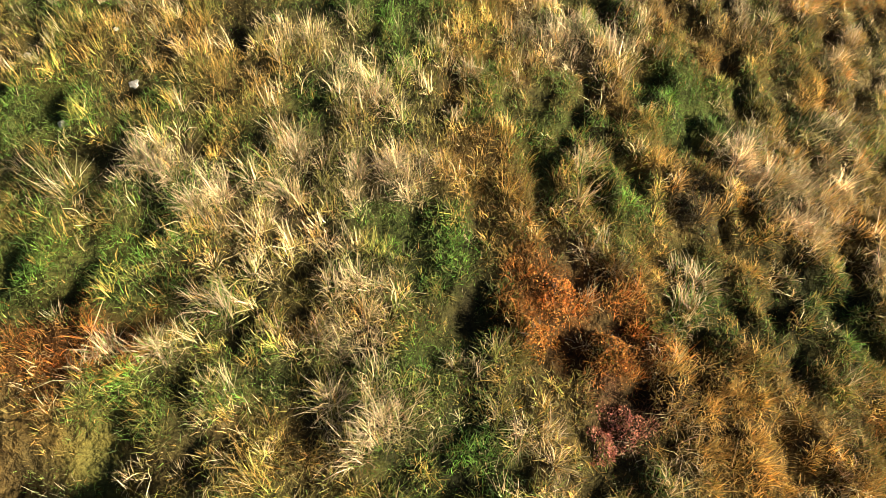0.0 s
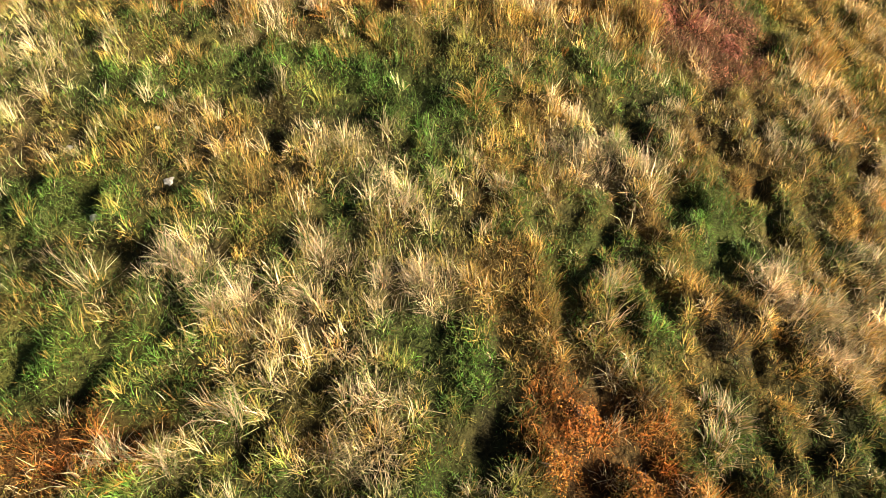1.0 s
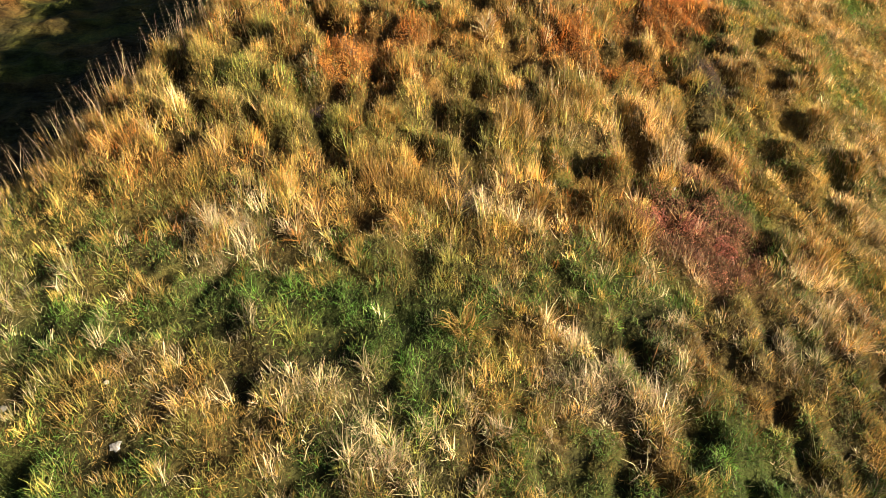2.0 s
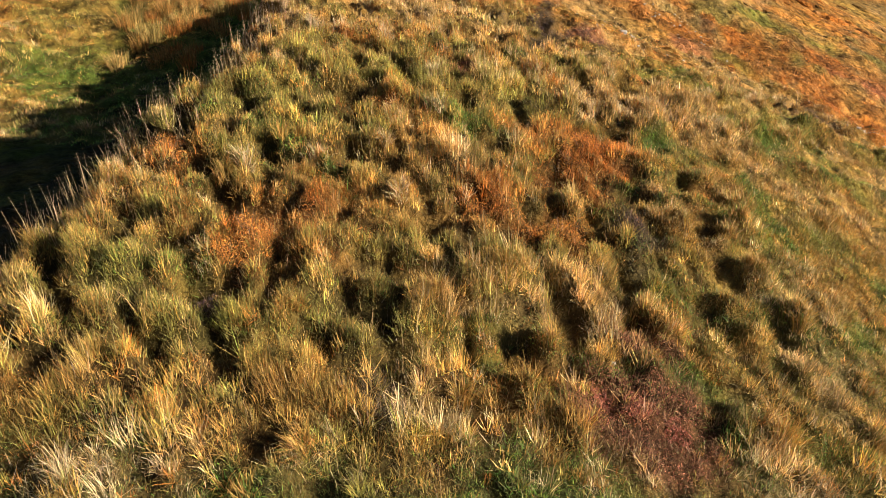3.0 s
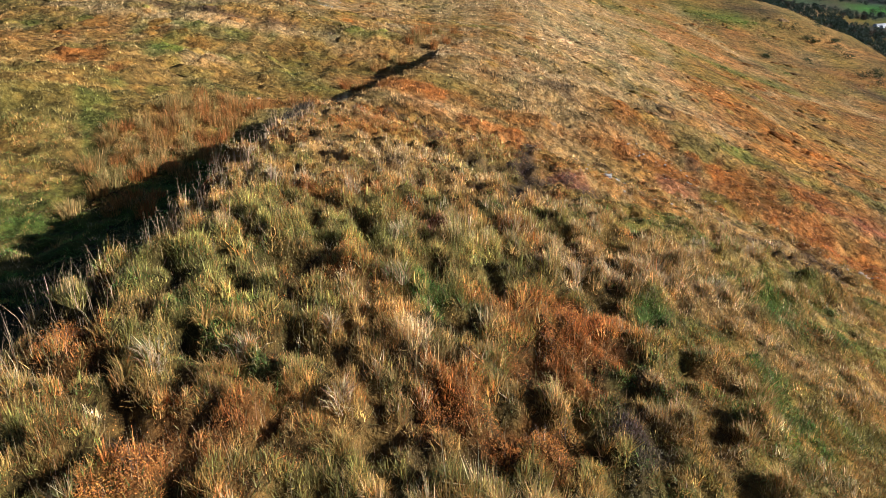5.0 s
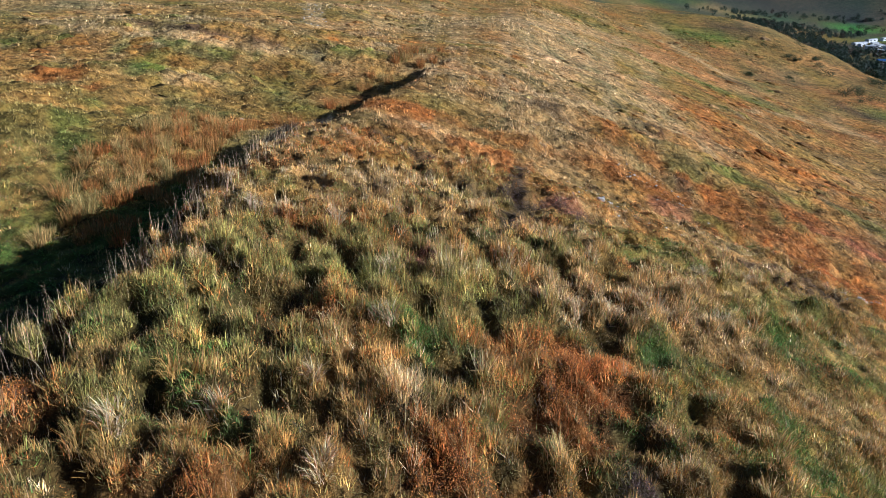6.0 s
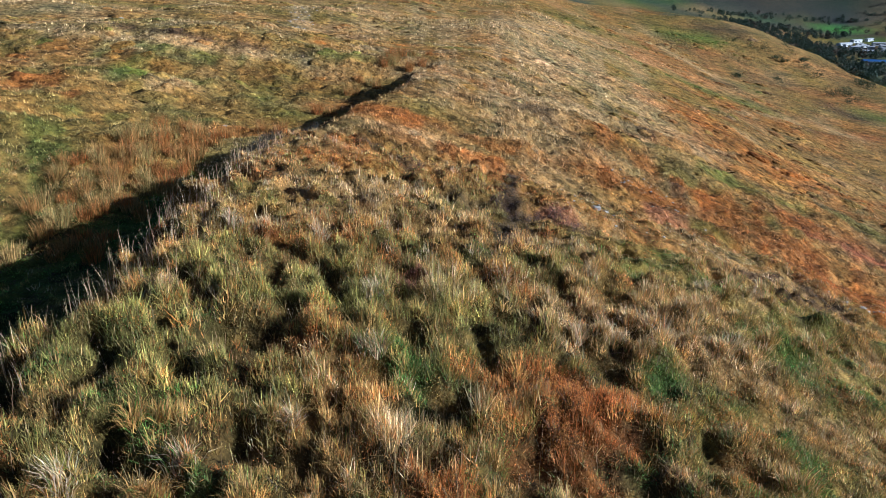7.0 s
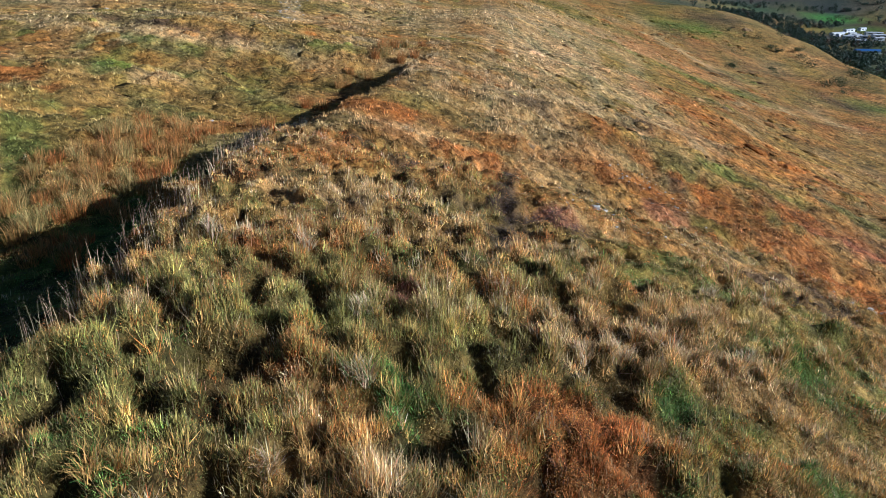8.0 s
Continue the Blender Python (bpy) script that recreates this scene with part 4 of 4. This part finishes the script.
for y in np.arange(26.2, 38.5, 0.6):
    back, front = np.interp(y, (23.5, 25, 28, 31, 33, 35, 38.5), (-7.6, -8.3, -9.0, -9.2, -9.4, -8.3, -6.2)), np.interp(y, (23.5, 25, 28, 31, 33, 35, 38.5), (-6.9, -6.7, -5.6, -5.0, -4.6, -4.2, -4.0))
    for x in np.arange(back, front, 0.55):
        if RNG.random() < 0.6:
            rush_clump(float(x) + RNG.uniform(-0.25, 0.25), float(y) + RNG.uniform(-0.25, 0.25), RNG.uniform(0.35, 0.85) * float(np.interp(x, (back, back + 0.7), (1.1, 0.9))))
for x, y in ((5.0, 62.6), (3.8, 61.6), (6.3, 64.5), (2.2, 57.5), (-0.6, 47.8), (-3.2, 40.6), (1.4, 54.5), (5.6, 61.0), (4.4, 63.6)):
    for _ in range(3):
        rush_clump(x + RNG.uniform(-0.9, 0.9), y + RNG.uniform(-0.9, 0.9), RNG.uniform(0.7, 1.1))

for _ in range(16):
    y = RNG.uniform(31, 35)
    rush_clump(float(edge_x(y)) - RNG.uniform(-0.1, 0.9), y, RNG.uniform(0.35, 0.6), "dark grey-brown rush clump on the lip of the gully", ((0.1, 0.075, 0.06), (0.13, 0.09, 0.06), (0.16, 0.11, 0.075)))

# dead flower stalks along the edge of the bank
n_stalks = 1300
sy = RNG.uniform(7.0, 31, n_stalks)
sx = edge_x(sy) + RNG.normal(-0.2, 0.5, n_stalks)
stalks = blades(np.c_[sx, sy, ground_z(sx, sy)], RNG.uniform(0, 6.3, n_stalks), np.abs(RNG.normal(0.2, 0.15, n_stalks)), RNG.uniform(0.35, 0.8, n_stalks),
                0.003 + 0.0002 * sy, dyed(np.zeros(n_stalks, int)) * np.array([[0.85, 0.78, 0.78]]))
qy = 8 + 15 * RNG.random(3200) ** 1.2
qx = edge_x(qy) + np.abs(RNG.normal(0, 4.5, 3200))
tall = RNG.uniform(0.2, 0.42, 3200)
stalks = joined([stalks, blades(np.c_[qx, qy, ground_z(qx, qy)], RNG.uniform(0, 6.3, 3200), np.abs(RNG.normal(0.22, 0.16, 3200)), tall, 0.002 + 0.0002 * qy,
                                dyed(np.zeros(3200, int), 0.25) * np.array([[0.8, 0.7, 0.58]]), True)])
tagged(new("dead_stalks", mesh_of("dead_stalks", *stalks[:2], BLADE, stalks[2])), "bleached dead grass stalks along the gully's edge", "grass stalks", kind="stuff")


# ---- stones ----
def stone_mesh(size, squash):
    bm = bmesh.new()
    bmesh.ops.create_icosphere(bm, subdivisions=2, radius=size)
    off = Vector(RNG.uniform(0, 50, 3))
    for v in bm.verts:
        v.co *= 0.75 + 0.5 * noise.noise(v.co / size * 0.9 + off) + 0.2 * noise.noise(v.co / size * 2.5 + off)
        v.co.z *= squash
    return bm


def stone(x, y, size, label="pale weathered stone half sunk in the turf"):
    bm = stone_mesh(size, RNG.uniform(0.5, 0.75))
    ob = part("stone", bm, STONE, None)
    ob.location, ob.rotation_euler = (x, y, float(ground_z(x, y)) + size * 0.3), (0, 0, RNG.uniform(0, 6.3))
    return tagged(ob, label, "stone", "stones in the grass")


for x, y, size in ((-3.6, 4.0, 0.06), (-4.2, 4.9, 0.045), (-3.3, 5.1, 0.03), (-3.1, 4.6, 0.06), (2.9, 9.2, 0.05), (9.1, 28.6, 0.2), (9.5, 28.9, 0.14),
                   (12.7, 32.1, 0.18), (-18.6, 72.2, 0.3), (-5.4, 42.0, 0.16), (8.6, 28.2, 0.12)):
    stone(x, y, size)


def scree(name, x, y, wide, long, count, size):
    bm = bmesh.new()
    for _ in range(count):
        px, py, s = x + RNG.normal(0, wide), y + RNG.normal(0, long), size * RNG.uniform(0.5, 1.4)
        made = bmesh.ops.create_icosphere(bm, subdivisions=1, radius=s)["verts"]
        off = Vector(RNG.uniform(0, 50, 3))
        z = float(ground_z(px, py)) + 0.2 * s
        for v in made:
            v.co *= 0.8 + 0.5 * noise.noise(v.co / s + off)
            v.co = Vector((v.co.x * 1.2 + px, v.co.y + py, v.co.z * 0.7 + z))
    return tagged(part(name, bm, STONE, None), "small pale stones scattered over bare ground", "scree", kind="stuff")


scree("scree", 19.6, 27.0, 0.7, 0.5, 130, 0.075)
scree("scree", 15.5, 38.0, 0.9, 2.0, 50, 0.06)
scree("scree", -4.6, 86, 0.8, 7, 60, 0.1)
scree("scree", 9.6, 29.4, 1.1, 1.5, 45, 0.045)


# ---- shrubs, trees and farms down the hill and in the valley ----
def crown_mesh(name, tall, wide, count, leaf, colour, base=0.25):
    """Leaf clumps gathered in lobes, ragged at the edge."""
    lobes = [(RNG.uniform(-0.55, 0.55) * wide, RNG.uniform(-0.55, 0.55) * wide, tall * RNG.uniform(base + 0.15, 0.85), wide * RNG.uniform(0.3, 0.55)) for _ in range(8)]
    spots = []
    for _ in range(count):
        lx, ly, lz, lr = lobes[int(RNG.integers(len(lobes)))]
        d = RNG.normal(size=3)
        d = d / np.linalg.norm(d) * lr * RNG.uniform(0.6, 1.05)
        spots.append((lx + d[0], ly + d[1], max(tall * base * 0.6, lz + d[2] * 0.8)))
    n = len(spots)
    tint = np.array([colour]) * np.exp(RNG.normal(0, 0.25, n))[:, None] * np.exp(RNG.normal(0, 0.1, (n, 3)))
    v, f, c = leaves(np.array(spots), leaf * RNG.uniform(0.6, 1.3, n), tint)
    return mesh_of(name, v, f, FOLIAGE, c)


def tree(tall, wide, colour, label):
    root = new("tree")
    bm = bmesh.new()

    def limb(a, b, r0, r1):
        a, b = Vector(a), Vector(b)
        turn = (b - a).to_track_quat("Z", "Y").to_matrix().to_4x4()
        bmesh.ops.create_cone(bm, cap_ends=True, segments=7, radius1=r0, radius2=r1, depth=(b - a).length, matrix=Matrix.Translation((a + b) / 2) @ turn)

    limb((0, 0, -0.5), (0.1, 0, tall * 0.45), tall * 0.035, tall * 0.02)
    for k in range(6):
        a = k * 1.05 + RNG.uniform(-0.3, 0.3)
        limb((0.1, 0, tall * RNG.uniform(0.25, 0.42)), (math.cos(a) * wide * 0.5, math.sin(a) * wide * 0.5, tall * RNG.uniform(0.5, 0.8)), tall * 0.014, tall * 0.004)
    part("trunk", bm, BARK, root)
    crown = new("crown", crown_mesh("crown", tall, wide, 420, tall * 0.045, colour))
    crown.parent = root
    return tagged(root, label, "tree", "trees in the valley")


def gorse(x, y, tall, wide):
    ob = new("gorse_bush", crown_mesh("gorse_bush", tall, wide, 520, tall * 0.06, (0.035, 0.05, 0.015), 0.05))
    ob.location = (x, y, float(ground_z(x, y)) - 0.1)
    return tagged(ob, "dark green gorse bush on the hillside", "gorse bush", "gorse on the hillside")


for x, y in ((148, 233), (129, 198), (131, 194), (133, 200), (127, 204), (161, 201), (144, 183), (123, 165), (148, 204), (155, 235), (126, 208), (98, 175),
             (140, 186), (118, 168), (150, 190), (136, 210), (110, 182), (104, 190), (128, 172), (120, 212), (158, 195), (141, 220)):
    for _ in range(2):
        gorse(x + RNG.uniform(-4, 4), y + RNG.uniform(-4, 4), RNG.uniform(0.9, 2.2), RNG.uniform(1.2, 3.2))

oak = tree(11, 9, (0.035, 0.055, 0.018), "broad dark green tree standing in the valley")
oak.location = (709, 1524, float(ground_z(709, 1524)))
for x, y, s in ((1043, 1630, 1.3), (1067, 1465, 1.5), (1050, 1421, 1.4), (1140, 1429, 1.5), (1201, 1538, 1.5), (1096, 1624, 1.0), (1082, 1440, 1.3), (1120, 1480, 1.2),
                (1170, 1400, 1.4), (980, 1640, 1.1), (940, 1600, 1.0), (1015, 1415, 1.2), (960, 1390, 1.1), (1000, 1380, 1.3), (1150, 1340, 1.3), (720, 1530, 0.7)):
    copy_thing(oak, pose(x, y, float(ground_z(x, y)), 0, 0, RNG.uniform(0, 360)) @ Matrix.Scale(s * 0.9, 4))

# woods on the valley floor, too many to count
wood = []
for x, y, wide, long, n in ((826, 1484, 40, 60, 45), (802, 1373, 40, 60, 50), (766, 1231, 45, 60, 60), (767, 1163, 40, 40, 45), (708, 999, 40, 50, 55), (672, 884, 40, 50, 55),
                            (896, 1320, 70, 50, 60), (640, 820, 40, 40, 45), (740, 1080, 40, 40, 45), (870, 1420, 40, 40, 30), (1150, 1330, 90, 60, 60), (620, 740, 30, 40, 40),
                            (950, 1700, 120, 50, 50), (1200, 1650, 120, 50, 50), (780, 1000, 30, 50, 30)):
    for _ in range(n):
        px, py, tall = x + RNG.normal(0, wide * 0.6), y + RNG.normal(0, long * 0.6), RNG.uniform(6, 12)
        m = 70
        d = RNG.normal(size=(m, 3))
        d /= np.linalg.norm(d, axis=1, keepdims=True)
        spot = np.array([px, py, float(ground_z(px, py)) + tall * 0.55]) + d * np.array([0.42, 0.42, 0.5]) * tall * RNG.uniform(0.6, 1.05, (m, 1))
        hue = np.array([(0.03, 0.05, 0.03)]) if RNG.random() < 0.9 else np.array([(0.06, 0.045, 0.03)])
        wood.append(leaves(spot, np.full(m, tall * 0.14), hue * np.exp(RNG.normal(0, 0.25, (m, 1)))))
tagged(new("valley_woods", mesh_of("valley_woods", *joined(wood)[:2], FOLIAGE, joined(wood)[2])), "dark autumn woods along the valley floor", "woods", kind="stuff")


def shed(x, y, long, deep, high, turn, roofing, label):
    root = new("industrial_shed")

    def box(bm, sx, sy, z0, z1, cy=0.0):
        bmesh.ops.create_cube(bm, size=1, matrix=Matrix.Translation((0, cy, (z0 + z1) / 2)) @ Matrix.Diagonal((sx, sy, z1 - z0, 1)))

    bm = bmesh.new()
    box(bm, long, deep, -3, high)
    part("wall", bm, CLADDING, root)
    bm = bmesh.new()
    ridge = high + deep * 0.16
    ends = [[bm.verts.new((sx * (long / 2 + 0.6), sy, z)) for sy, z in ((-deep / 2 - 0.6, high + 0.05), (0, ridge), (deep / 2 + 0.6, high + 0.05), (0, high + 0.02))] for sx in (-1, 1)]
    for k in range(4):
        bm.faces.new((ends[0][k], ends[0][(k + 1) % 4], ends[1][(k + 1) % 4], ends[1][k]))
    bm.faces.new(ends[0][::-1])
    bm.faces.new(ends[1])
    bmesh.ops.recalc_face_normals(bm, faces=bm.faces[:])
    part("roof", bm, roofing, root)
    for k in range(max(2, int(long / 14))):
        bm = bmesh.new()
        bmesh.ops.create_cube(bm, size=1, matrix=Matrix.Translation((-long / 2 + 7 + k * 14, -deep / 2, high * 0.5)) @ Matrix.Diagonal((7, 0.3, high * 0.35, 1)))
        part("window", bm, DARK_GLASS, root)
    root.matrix_world = pose(x, y, float(ground_z(x, y)), 0, 0, turn)
    return tagged(root, label, "industrial shed", "sheds in the valley")


for x, y, long, deep, high, turn in ((860, 1170, 48, 11, 4, 25), (915, 1215, 40, 10, 4, 28), (824, 1094, 18, 10, 4, -20), (845, 1112, 16, 9, 4, -15), (816, 1050, 22, 11, 4, -20),
                                     (922, 1160, 36, 11, 4, -12), (905, 1119, 38, 12, 4, -12), (870, 1130, 14, 8, 4, 10), (880, 1150, 15, 8, 4, 20), (955, 1234, 28, 10, 4, 28),
                                     (840, 1140, 14, 8, 4, 40), (856, 1098, 12, 8, 4, -30), (890, 1172, 16, 8, 4, 5), (866, 1075, 18, 9, 4, -10)):
    shed(x, y, long * 0.8, deep * 0.65, high, turn, SHEET, "long pale-roofed industrial shed on the valley floor")
shed(727, 920, 32, 14, 4, -15, BLUE_SHEET, "low shed with a bright blue sheet roof")
